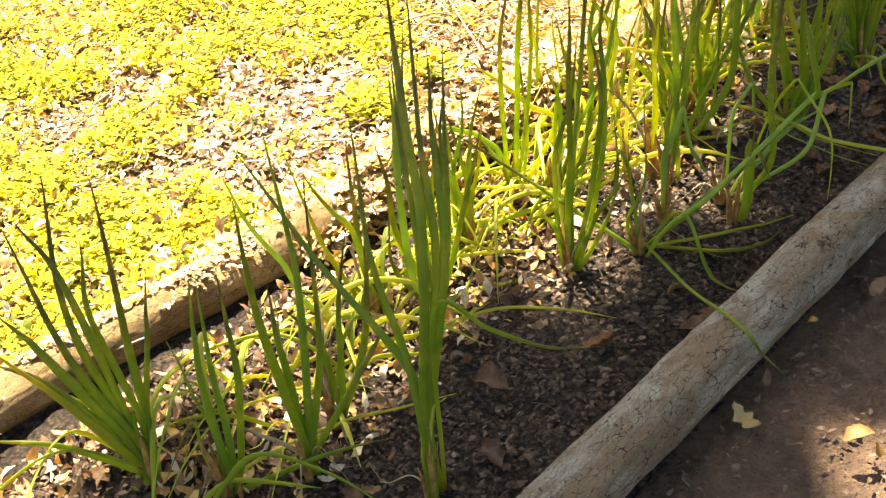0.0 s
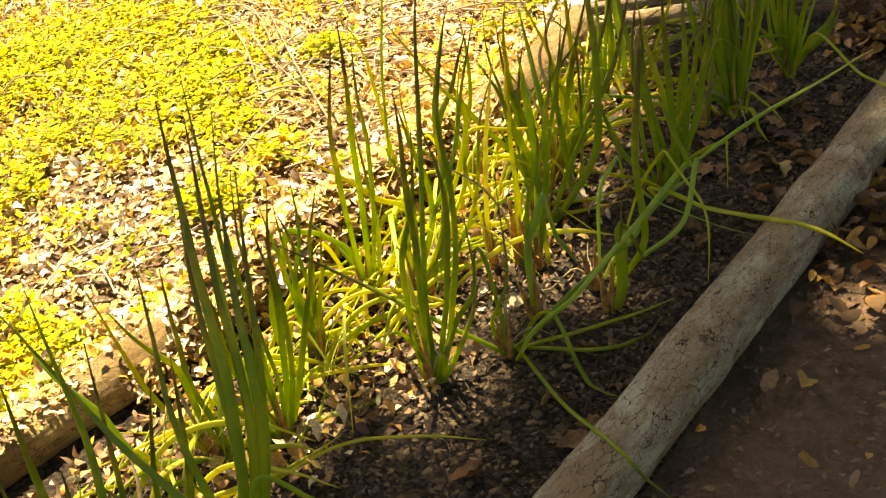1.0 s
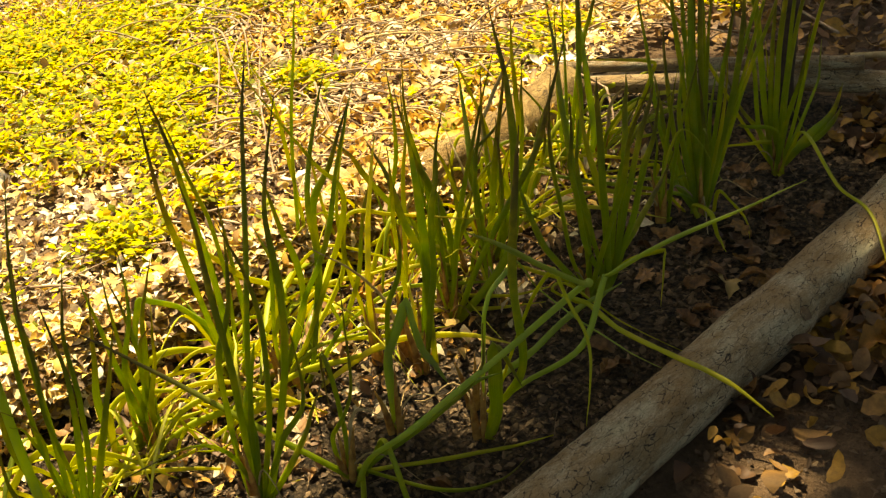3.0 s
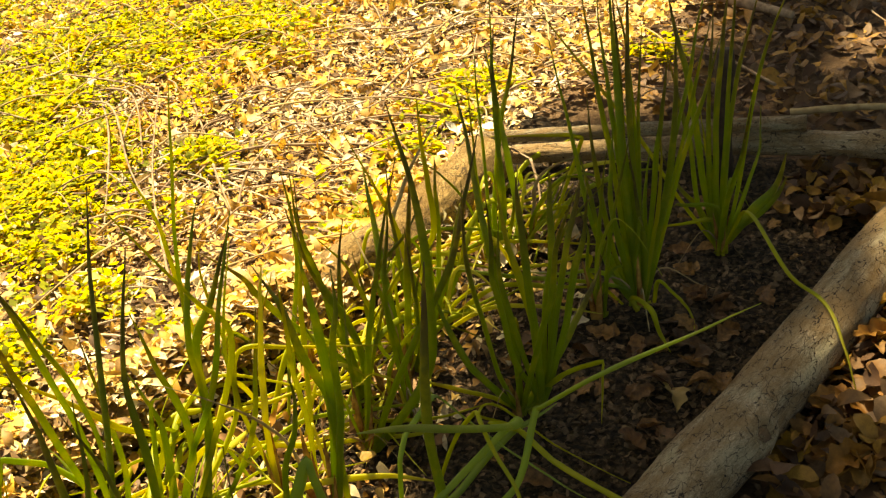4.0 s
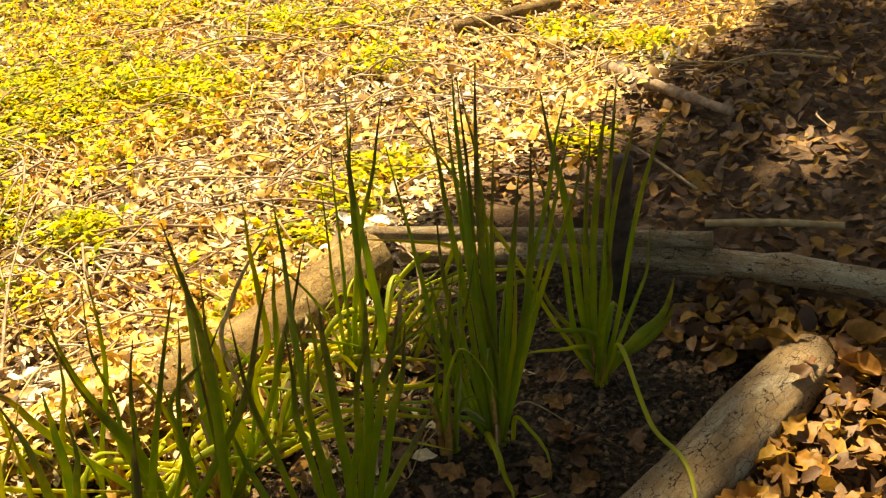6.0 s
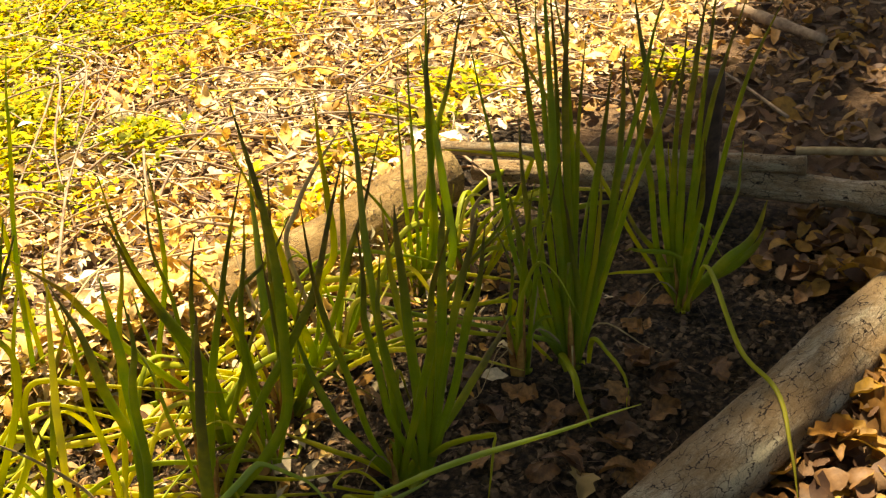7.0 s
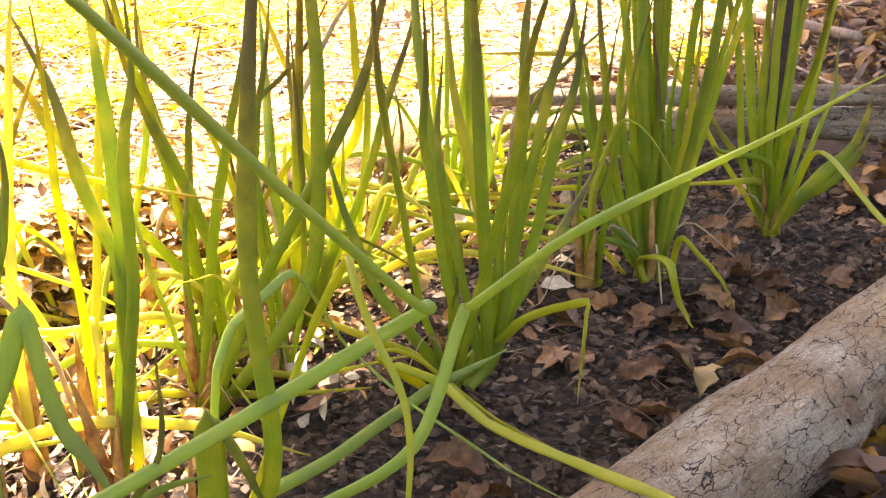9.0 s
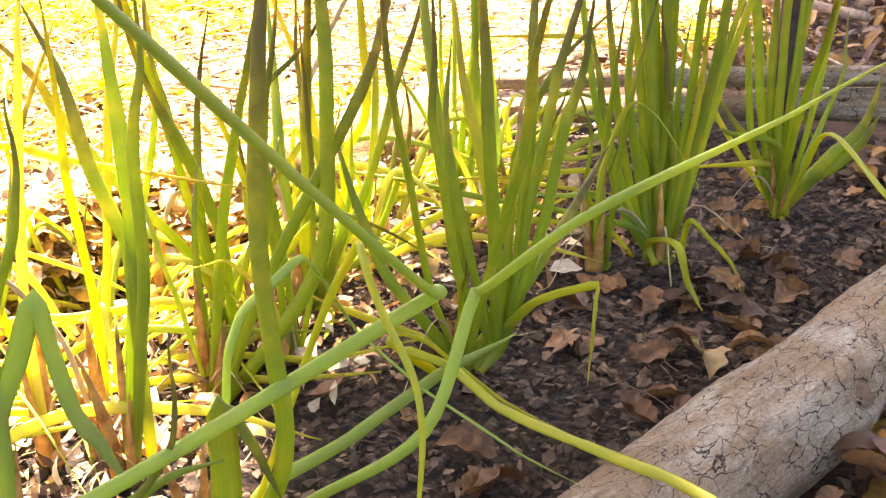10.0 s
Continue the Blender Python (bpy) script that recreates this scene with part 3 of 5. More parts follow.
blade(p, 8.8, (0.003, 0.000, 0.004), (0.004, 0.015, 0.076), (-0.002, 0.036, 0.147), (-0.007, 0.063, 0.217), (-0.009, 0.093, 0.284), (-0.015, 0.119, 0.339))
blade(p, 7.4, (0.005, 0.000, 0.004), (0.028, -0.019, 0.099), (0.043, -0.040, 0.168), (0.052, -0.066, 0.242), (0.069, -0.094, 0.307))
blade(p, 8.6, (0.007, 0.001, 0.004), (0.038, 0.011, 0.039), (0.072, 0.027, 0.080), (0.096, 0.040, 0.111), (0.113, 0.051, 0.137))
blade(p, 9.7, (0.025, -0.001, 0.016), (0.026, -0.002, 0.066), (0.026, -0.003, 0.138), (0.026, -0.004, 0.194), (0.025, -0.006, 0.248), (0.025, -0.007, 0.285))
blade(p, 8.9, (0.028, -0.002, 0.016), (0.043, 0.002, 0.076), (0.051, 0.007, 0.133), (0.057, 0.013, 0.188), (0.060, 0.020, 0.242), (0.062, 0.025, 0.273))
blade(p, 8.4, (0.030, -0.002, 0.016), (0.051, -0.002, 0.077), (0.067, -0.001, 0.127), (0.078, -0.000, 0.172), (0.087, 0.000, 0.208), (0.096, 0.002, 0.257))
blade(p, 7.3, (0.029, -0.002, 0.016), (0.045, -0.000, 0.085), (0.062, 0.003, 0.164), (0.073, 0.005, 0.204), (0.085, 0.008, 0.242), (0.091, 0.009, 0.263))
blade(p, 6.9, (0.022, -0.001, 0.016), (0.001, -0.001, 0.068), (-0.004, -0.003, 0.128), (-0.010, -0.004, 0.171), (-0.006, -0.007, 0.214), (-0.007, -0.009, 0.267))
blade(p, 8.3, (0.022, -0.001, 0.019), (0.030, 0.009, 0.086), (0.021, 0.024, 0.146), (0.013, 0.039, 0.196), (0.011, 0.059, 0.260), tone=YELLOW)
blade(p, 6.4, (0.026, -0.001, 0.016), (0.037, 0.007, 0.086), (0.049, 0.019, 0.149), (0.072, 0.030, 0.195), (0.118, 0.044, 0.235))
blade(p, 6.7, (0.020, -0.001, 0.016), (0.011, 0.004, 0.069), (0.004, 0.011, 0.123), (0.001, 0.018, 0.171), (0.006, 0.027, 0.222))
blade(p, 8.0, (-0.001, -0.000, 0.004), (-0.027, -0.000, 0.041), (-0.048, 0.001, 0.079), (-0.063, 0.003, 0.121), (-0.075, 0.007, 0.182))
blade(p, 5.2, (-0.002, -0.000, 0.004), (-0.029, 0.003, 0.025), (-0.059, 0.008, 0.037), (-0.088, 0.014, 0.048), (-0.104, 0.018, 0.056), tone=YELLOW)
bent(p, 7.6, (0.029, 0.000, 0.025), (0.050, -0.016, 0.052), (0.094, -0.026, 0.066), (0.086, -0.036, 0.042), (0.080, -0.052, 0.004), tone=YELLOW)
blade(p, 4.2, (-0.048, -0.062, 0.052), (-0.029, -0.028, 0.037), (0.025, -0.078, 0.012), (0.085, -0.159, 0.012), tone=YELLOW)
bent(p, 6.4, (-0.040, -0.080, 0.055), (-0.010, -0.085, 0.042), (0.011, -0.140, 0.042), (0.046, -0.211, 0.057), (0.077, -0.278, 0.072), (0.103, -0.303, 0.066), (0.135, -0.330, 0.045), tone=YELLOW)
p = onion(-0.400, 0.365, DENSE, 0.05, 0.007)
blade(p, 9.3, (0.001, 0.000, 0.008), (-0.002, 0.007, 0.051), (-0.005, 0.026, 0.117), (-0.007, 0.050, 0.178), (-0.007, 0.080, 0.243))
blade(p, 8.2, (0.005, 0.001, 0.007), (0.010, -0.013, 0.064), (0.020, -0.048, 0.154), (0.029, -0.092, 0.240), (0.037, -0.146, 0.326))
blade(p, 5.4, (0.007, 0.001, 0.007), (0.014, 0.007, 0.076), (0.014, 0.014, 0.147), (0.014, 0.020, 0.198), (0.017, 0.028, 0.257))
blade(p, 6.4, (0.016, 0.003, 0.004), (0.026, 0.011, 0.059), (0.023, 0.019, 0.119), (0.017, 0.028, 0.176), (0.001, 0.035, 0.227), (-0.021, 0.047, 0.291), tone=YELLOW)
blade(p, 6.9, (0.011, 0.002, 0.006), (0.040, 0.008, 0.059), (0.069, 0.014, 0.127), (0.083, 0.017, 0.170), (0.101, 0.020, 0.214), (0.123, 0.024, 0.286))
blade(p, 6.0, (0.007, 0.001, 0.005), (0.028, 0.005, 0.050), (0.045, 0.006, 0.099), (0.051, 0.005, 0.158))
blade(p, 6.5, (0.000, 0.000, 0.007), (-0.022, -0.005, 0.041), (-0.030, -0.007, 0.089), (-0.032, -0.008, 0.127), (-0.035, -0.009, 0.175))
blade(p, 5.9, (0.006, 0.001, 0.006), (-0.010, -0.003, 0.045), (-0.028, -0.010, 0.103), (-0.043, -0.017, 0.164), (-0.066, -0.025, 0.202), tone=YELLOW)
blade(p, 4.8, (0.008, 0.002, 0.005), (0.021, 0.001, 0.052), (0.025, -0.002, 0.106), (0.043, -0.004, 0.164))
bent(p, 8.6, (0.020, 0.000, 0.020), (0.040, 0.000, 0.072), (0.021, 0.000, 0.146), (-0.038, -0.020, 0.073))
p = onion(-0.427, 0.470, UPRIGHT)
blade(p, 8.7, (-0.008, -0.001, 0.004), (0.001, 0.006, 0.053), (0.011, 0.020, 0.118), (0.015, 0.032, 0.170), (0.021, 0.043, 0.208))
blade(p, 7.2, (-0.010, -0.001, 0.004), (-0.017, -0.005, 0.089), (0.004, -0.005, 0.133), (0.007, -0.008, 0.191), (0.007, -0.012, 0.252), (0.006, -0.016, 0.307), tone=YELLOW)
blade(p, 6.3, (-0.006, -0.001, 0.004), (0.019, 0.001, 0.054), (0.040, 0.002, 0.112), (0.036, -0.000, 0.169))
blade(p, 7.0, (-0.005, -0.001, 0.004), (0.008, 0.008, 0.037), (0.024, 0.024, 0.081), (0.038, 0.045, 0.131))
blade(p, 5.6, (-0.023, -0.003, 0.047), (-0.041, -0.003, 0.142), (-0.028, 0.001, 0.183), (-0.006, 0.006, 0.222), (0.029, 0.014, 0.267), tone=DRY)
blade(p, 5.3, (-0.005, -0.001, 0.004), (0.036, -0.004, 0.043), (0.077, -0.010, 0.054), tone=YELLOW)
p = onion(-0.465, 0.610, UPRIGHT)
blade(p, 7.3, (0.008, 0.000, 0.006), (0.013, 0.004, 0.108), (0.017, 0.009, 0.207), (0.021, 0.015, 0.308))
blade(p, 7.8, (0.012, 0.001, 0.005), (0.028, 0.001, 0.087), (0.036, 0.000, 0.209), (0.038, -0.000, 0.272), (0.046, -0.000, 0.321))
blade(p, 5.5, (0.006, 0.000, 0.006), (0.002, -0.001, 0.076), (0.001, -0.002, 0.160), (0.004, -0.004, 0.258))
blade(p, 7.9, (0.013, 0.001, 0.005), (0.022, 0.004, 0.086), (0.041, 0.011, 0.190), (0.060, 0.017, 0.251), (0.084, 0.026, 0.337))
blade(p, 9.9, (0.020, 0.001, 0.004), (0.049, 0.003, 0.048), (0.048, 0.004, 0.119), (0.042, 0.005, 0.187), (0.033, 0.006, 0.295), tone=PALE)
blade(p, 7.2, (0.014, 0.001, 0.005), (0.030, 0.001, 0.073), (0.034, 0.000, 0.209), (0.045, -0.002, 0.374))
blade(p, 7.0, (0.020, 0.001, 0.004), (0.039, 0.003, 0.049), (0.056, 0.007, 0.131))
p = onion(-0.435, 0.665, SLIM)
blade(p, 7.6, (-0.000, -0.000, 0.004), (-0.008, 0.002, 0.039), (-0.011, 0.006, 0.088), (-0.015, 0.015, 0.170))
blade(p, 6.9, (0.004, 0.000, 0.004), (0.020, -0.003, 0.040), (0.041, -0.008, 0.069), (0.061, -0.017, 0.120))
blade(p, 5.8, (0.005, 0.000, 0.004), (0.018, 0.008, 0.041), (0.047, 0.017, 0.041), (0.072, 0.029, 0.067), tone=YELLOW)
blade(p, 7.0, (0.049, 0.001, 0.042), (0.047, 0.000, 0.050), (-0.011, -0.004, 0.046), (-0.053, -0.008, 0.041), (-0.115, -0.014, 0.028), (-0.164, -0.021, 0.007), tone=YELLOW)
blade(p, 5.8, (-0.005, -0.000, 0.004), (-0.005, 0.005, 0.030), (-0.017, 0.017, 0.072))
blade(p, 5.7, (0.076, 0.001, 0.125), (0.074, 0.006, 0.148), (0.028, 0.023, 0.147), (-0.029, 0.050, 0.147), tone=YELLOW)
p = onion(-0.385, 0.315, FOLDED, 0.05, 0.007, 1)
blade(p, 11.3, (-0.020, -0.005, 0.004), (-0.018, -0.019, 0.080), (-0.026, -0.032, 0.127), (-0.040, -0.051, 0.179), (-0.052, -0.074, 0.239), (-0.059, -0.106, 0.312))
blade(p, 6.3, (-0.026, -0.006, 0.011), (-0.030, -0.020, 0.081), (-0.038, -0.038, 0.136), (-0.043, -0.065, 0.211), (-0.050, -0.094, 0.276), (-0.045, -0.134, 0.359))
blade(p, 4.6, (-0.030, -0.007, 0.016), (-0.039, -0.005, 0.090), (-0.046, -0.004, 0.127), (-0.048, -0.001, 0.173), (-0.057, 0.003, 0.229), (-0.055, 0.010, 0.287))
blade(p, 6.2, (-0.028, -0.007, 0.012), (-0.032, -0.013, 0.101), (-0.031, -0.016, 0.139), (-0.025, -0.019, 0.187), (-0.010, -0.022, 0.246))
blade(p, 8.1, (-0.018, -0.004, 0.004), (-0.039, -0.014, 0.068), (-0.080, -0.033, 0.136), (-0.108, -0.048, 0.191), (-0.123, -0.058, 0.223), (-0.151, -0.075, 0.267))
blade(p, 5.3, (-0.021, -0.005, 0.007), (-0.008, 0.003, 0.062), (0.011, 0.015, 0.109), (0.023, 0.025, 0.148))
p = onion(-0.341, 0.300, UPRIGHT, 0.055, 0.008, 1)
blade(p, 5.6, (0.002, 0.000, 0.007), (-0.002, -0.000, 0.065), (-0.004, -0.001, 0.138), (0.001, -0.001, 0.184), (0.010, -0.000, 0.228), (0.018, 0.000, 0.270))
blade(p, 5.3, (0.006, 0.001, 0.007), (0.005, 0.002, 0.064), (-0.002, 0.003, 0.137), (-0.007, 0.004, 0.183), (0.029, 0.010, 0.221), (0.052, 0.014, 0.259))
blade(p, 4.5, (0.008, 0.001, 0.006), (0.021, -0.001, 0.064), (0.029, -0.006, 0.138), (0.028, -0.012, 0.196), (0.028, -0.017, 0.244))
p = onion(-0.300, 0.135, UPRIGHT, 0.055, 0.008, 1)
blade(p, 9.1, (0.017, 0.004, 0.094), (0.017, 0.010, 0.137), (0.010, 0.013, 0.163), (0.001, 0.017, 0.192), (-0.010, 0.026, 0.237), (-0.026, 0.035, 0.280))
blade(p, 9.6, (0.002, 0.000, 0.010), (0.013, 0.005, 0.084), (0.019, 0.008, 0.131), (0.021, 0.010, 0.183), (0.022, 0.013, 0.227), (0.021, 0.014, 0.263), (0.020, 0.015, 0.292))
blade(p, 7.5, (0.005, 0.001, 0.009), (0.019, -0.002, 0.087), (0.027, -0.006, 0.139), (0.030, -0.012, 0.183), (0.035, -0.017, 0.221), (0.042, -0.021, 0.251), (0.047, -0.030, 0.297))
p = onion(-0.327, 0.139, SLIM, 0.055, 0.008, 1)
blade(p, 5.5, (-0.001, -0.000, 0.007), (0.007, 0.010, 0.073), (0.012, 0.020, 0.112), (0.018, 0.035, 0.170), (0.022, 0.048, 0.217), (0.029, 0.061, 0.258), (0.030, 0.070, 0.285), tone=YELLOW)
blade(p, 5.5, (-0.002, -0.001, 0.007), (0.009, -0.006, 0.095), (0.009, -0.011, 0.135), (0.008, -0.017, 0.174), (0.009, -0.023, 0.213), (0.012, -0.030, 0.251), (0.014, -0.038, 0.289), tone=YELLOW)
p = onion(-0.357, 0.116, UPRIGHT, 0.055, 0.008, 1)
blade(p, 5.0, (0.000, 0.000, 0.007), (-0.002, -0.002, 0.065), (-0.013, -0.009, 0.147), (-0.001, -0.008, 0.200), (0.041, 0.002, 0.190), (0.085, 0.012, 0.175), (0.137, 0.025, 0.158), tone=YELLOW)
blade(p, 6.7, (0.000, 0.000, 0.007), (0.001, -0.001, 0.035), (0.004, -0.006, 0.096), (0.010, -0.011, 0.146), (0.019, -0.017, 0.203), (0.032, -0.024, 0.262), (0.040, -0.029, 0.297), tone=LIMP)
p = onion(-0.565, 0.225, SLIM, thin=1)
blade(p, 5.3, (-0.029, -0.008, 0.004), (-0.023, -0.007, 0.049), (-0.011, -0.007, 0.163), (-0.003, -0.006, 0.230), (0.018, -0.004, 0.328), (0.030, -0.003, 0.386))
blade(p, 5.5, (-0.012, -0.003, 0.004), (-0.014, 0.003, 0.093), (-0.019, 0.008, 0.170), (-0.026, 0.014, 0.237), (-0.048, 0.016, 0.300), tone=YELLOW)
blade(p, 6.3, (-0.000, -0.000, 0.004), (0.033, 0.007, 0.004), (0.016, -0.000, 0.074), (0.012, -0.005, 0.158), (0.020, -0.005, 0.206), tone=YELLOW)
p = onion(-0.505, 0.310, UPRIGHT, thin=1)
blade(p, 6.1, (-0.018, -0.003, 0.004), (-0.007, 0.002, 0.068), (0.012, 0.011, 0.146), (0.018, 0.016, 0.199), (0.015, 0.021, 0.259))
blade(p, 6.3, (-0.006, -0.001, 0.004), (-0.016, 0.009, 0.064), (-0.028, 0.022, 0.126))
blade(p, 7.7, (-0.018, -0.003, 0.004), (-0.048, -0.003, 0.004), (-0.056, 0.003, 0.038), (-0.047, 0.020, 0.094))
p = onion(-0.348, 0.235, UPRIGHT, 0.05, 0.007)
blade(p, 8.7, (0.003, -0.000, 0.004), (0.022, -0.002, 0.126), (0.049, -0.005, 0.228), (0.083, -0.009, 0.337))
blade(p, 10.8, (0.014, -0.001, 0.004), (0.081, -0.007, 0.095), (0.094, -0.008, 0.201), (0.092, -0.009, 0.301), (0.083, -0.009, 0.390))
blade(p, 8.2, (0.010, -0.001, 0.004), (0.045, -0.003, 0.083), (0.100, -0.005, 0.176), (0.131, -0.006, 0.245), (0.159, -0.006, 0.336))
p = onion(-0.234, -0.045, FOLDED)
blade(p, 8.8, (-0.006, -0.001, 0.006), (-0.076, -0.005, 0.075), (-0.157, -0.011, 0.158), (-0.229, -0.020, 0.228))
blade(p, 6.9, (0.012, 0.000, 0.005), (0.079, 0.000, 0.056), (0.136, 0.000, 0.097), (0.167, 0.000, 0.106))
blade(p, 6.4, (0.016, 0.000, 0.005), (0.089, -0.060, 0.019), (0.149, -0.062, 0.022), (0.179, -0.032, 0.022))
blade(p, 6.9, (0.013, 0.000, 0.006), (0.025, -0.160, 0.042), (0.053, -0.291, 0.067), (0.075, -0.301, 0.032), (0.096, -0.314, 0.004))
blade(p, 6.3, (0.034, 0.000, 0.032), (0.050, -0.062, 0.082), (0.066, -0.095, 0.022), (0.077, -0.117, 0.007), (0.103, -0.139, 0.007))
blade(p, 8.4, (0.030, -0.050, 0.060), (0.072, -0.075, 0.105), (0.132, -0.020, 0.114), (0.191, 0.034, 0.122), (0.250, 0.088, 0.130), (0.268, 0.096, 0.137), (0.262, 0.078, 0.146), (0.235, 0.009, 0.202), (0.203, -0.068, 0.266), (0.171, -0.144, 0.329), (0.145, -0.205, 0.378), tone=PALE)
blade(p, 5.0, (0.003, 0.000, 0.004), (0.045, 0.003, 0.004), (0.107, 0.008, 0.004), (0.170, 0.015, 0.004), (0.212, 0.021, 0.004), tone=YELLOW)
blade(p, 4.8, (0.005, 0.000, 0.004), (0.049, -0.002, 0.030), (0.100, -0.005, 0.068), (0.145, -0.009, 0.120), (0.154, -0.013, 0.176))
blade(p, 5.3, (-0.002, -0.000, 0.004), (-0.010, 0.002, 0.046), (0.016, 0.006, 0.104), (0.024, 0.018, 0.225))
p = onion(-0.287, -0.122, DENSE)
blade(p, 13.8, (-0.001, 0.000, 0.007), (0.004, 0.005, 0.066), (0.011, 0.011, 0.121), (0.026, 0.019, 0.174))
blade(p, 8.0, (-0.004, 0.000, 0.008), (0.003, -0.010, 0.091), (0.010, -0.026, 0.179), (0.012, -0.046, 0.271), (0.014, -0.063, 0.336), (0.016, -0.081, 0.397))
blade(p, 7.8, (-0.000, 0.000, 0.007), (0.013, 0.005, 0.124), (0.034, 0.015, 0.256), (0.055, 0.026, 0.376), (0.071, 0.036, 0.466))
blade(p, 8.3, (0.005, -0.000, 0.005), (0.032, -0.016, 0.117), (0.046, -0.035, 0.210), (0.047, -0.053, 0.285), (0.036, -0.072, 0.356))
blade(p, 7.2, (0.013, -0.001, 0.004), (0.038, 0.001, 0.089), (0.055, 0.003, 0.165), (0.061, 0.008, 0.252), (0.065, 0.012, 0.328), (0.090, 0.018, 0.423))
blade(p, 6.7, (-0.008, 0.000, 0.009), (-0.011, -0.002, 0.090), (-0.005, -0.007, 0.173), (0.019, -0.013, 0.246), (0.031, -0.020, 0.328))
blade(p, 7.1, (0.016, -0.001, 0.004), (0.055, 0.009, 0.063), (0.082, 0.023, 0.117))
blade(p, 7.4, (0.007, -0.000, 0.005), (0.038, -0.006, 0.078), (0.068, -0.011, 0.126), (0.067, -0.019, 0.221))
p = onion(-0.415, 0.025, UPRIGHT)
blade(p, 8.4, (0.003, 0.000, 0.012), (0.038, 0.002, 0.093), (0.041, 0.002, 0.153), (0.030, 0.000, 0.199), (0.021, -0.002, 0.268))
blade(p, 8.3, (0.022, 0.002, 0.008), (0.058, 0.006, 0.110), (0.068, 0.010, 0.217), (0.093, 0.014, 0.260), (0.123, 0.019, 0.325))
blade(p, 9.0, (0.009, 0.001, 0.011), (0.086, 0.014, 0.124), (0.091, 0.022, 0.207), (0.119, 0.034, 0.306), tone=LIMP)
blade(p, 6.9, (0.032, 0.002, 0.005), (0.060, 0.004, 0.134), (0.064, 0.003, 0.221), (0.080, 0.004, 0.294), (0.104, 0.004, 0.364))
blade(p, 5.8, (0.035, 0.002, 0.005), (0.096, 0.014, 0.099), (0.122, 0.027, 0.200), (0.146, 0.037, 0.263))
blade(p, 7.8, (0.002, 0.000, 0.012), (0.015, 0.003, 0.096), (0.014, 0.006, 0.155), (0.001, 0.007, 0.203))
blade(p, 6.9, (0.004, -0.000, 0.010), (0.039, -0.003, 0.103), (0.076, -0.006, 0.174), (0.101, -0.008, 0.266), (0.130, -0.011, 0.354))
blade(p, 6.3, (0.009, 0.001, 0.011), (0.045, 0.003, 0.075), (0.103, 0.006, 0.214), (0.076, 0.003, 0.275), (0.016, -0.003, 0.389), tone=YELLOW)
p = onion(-0.470, -0.010, UPRIGHT)
blade(p, 7.3, (0.003, 0.000, 0.007), (0.000, -0.026, 0.103), (-0.000, -0.075, 0.218), (0.004, -0.121, 0.308), (0.024, -0.199, 0.432))
blade(p, 7.8, (0.006, 0.001, 0.006), (0.016, -0.029, 0.117), (0.023, -0.083, 0.246), (0.030, -0.142, 0.357), (0.034, -0.197, 0.441))
blade(p, 7.7, (0.009, 0.001, 0.005), (0.030, -0.034, 0.125), (0.040, -0.093, 0.255), (0.038, -0.140, 0.336), (0.041, -0.197, 0.420))
blade(p, 6.5, (0.015, 0.002, 0.004), (0.033, 0.001, 0.096), (0.033, -0.003, 0.174), (0.033, -0.007, 0.254))
blade(p, 7.8, (0.011, 0.001, 0.005), (0.073, 0.004, 0.103), (0.040, -0.003, 0.143), (0.007, -0.010, 0.182), (-0.043, -0.021, 0.235), tone=YELLOW)
bent(p, 8.5, (0.000, 0.000, 0.050), (-0.010, 0.000, 0.085), (-0.040, 0.005, 0.110), (-0.078, 0.000, 0.128), (-0.090, 0.000, 0.095), (-0.096, 0.000, 0.060))
p = onion(-0.445, -0.135, UPRIGHT)
blade(p, 6.7, (-0.004, -0.001, 0.009), (-0.010, -0.006, 0.095), (-0.018, -0.012, 0.174), (-0.023, -0.017, 0.230))
blade(p, 6.8, (0.002, 0.000, 0.007), (-0.003, 0.002, 0.073), (-0.010, 0.006, 0.147), (-0.011, 0.013, 0.220))
blade(p, 6.9, (0.006, 0.001, 0.006), (0.008, 0.010, 0.082), (0.002, 0.020, 0.151), (-0.011, 0.028, 0.202))
blade(p, 8.7, (-0.035, -0.007, 0.007), (-0.043, -0.011, 0.074), (-0.033, -0.012, 0.133), (-0.018, -0.016, 0.215))
blade(p, 7.5, (0.009, 0.002, 0.005), (0.007, -0.002, 0.059), (0.025, -0.004, 0.118), (0.037, -0.011, 0.191), tone=YELLOW)
blade(p, 6.8, (-0.003, -0.001, 0.009), (0.009, 0.019, 0.004), (0.021, 0.034, 0.004), tone=YELLOW)
blade(p, 7.2, (-0.018, -0.001, 0.004), (0.009, 0.003, 0.101), (0.023, 0.006, 0.172), (0.044, 0.009, 0.232))
blade(p, 6.5, (-0.015, -0.001, 0.004), (-0.009, -0.000, 0.107), (0.011, 0.001, 0.178), (0.017, 0.001, 0.249))
p = onion(-0.395, -0.262, DENSE)
blade(p, 8.3, (-0.004, -0.000, 0.004), (-0.007, 0.000, 0.063), (-0.013, 0.001, 0.140), (-0.011, 0.002, 0.217), (-0.006, 0.005, 0.302), (-0.004, 0.007, 0.371), (-0.001, 0.010, 0.446))
blade(p, 7.8, (-0.003, -0.000, 0.004), (-0.001, 0.004, 0.058), (-0.002, 0.013, 0.144), (-0.004, 0.022, 0.218), (-0.002, 0.032, 0.281), (0.015, 0.052, 0.381))
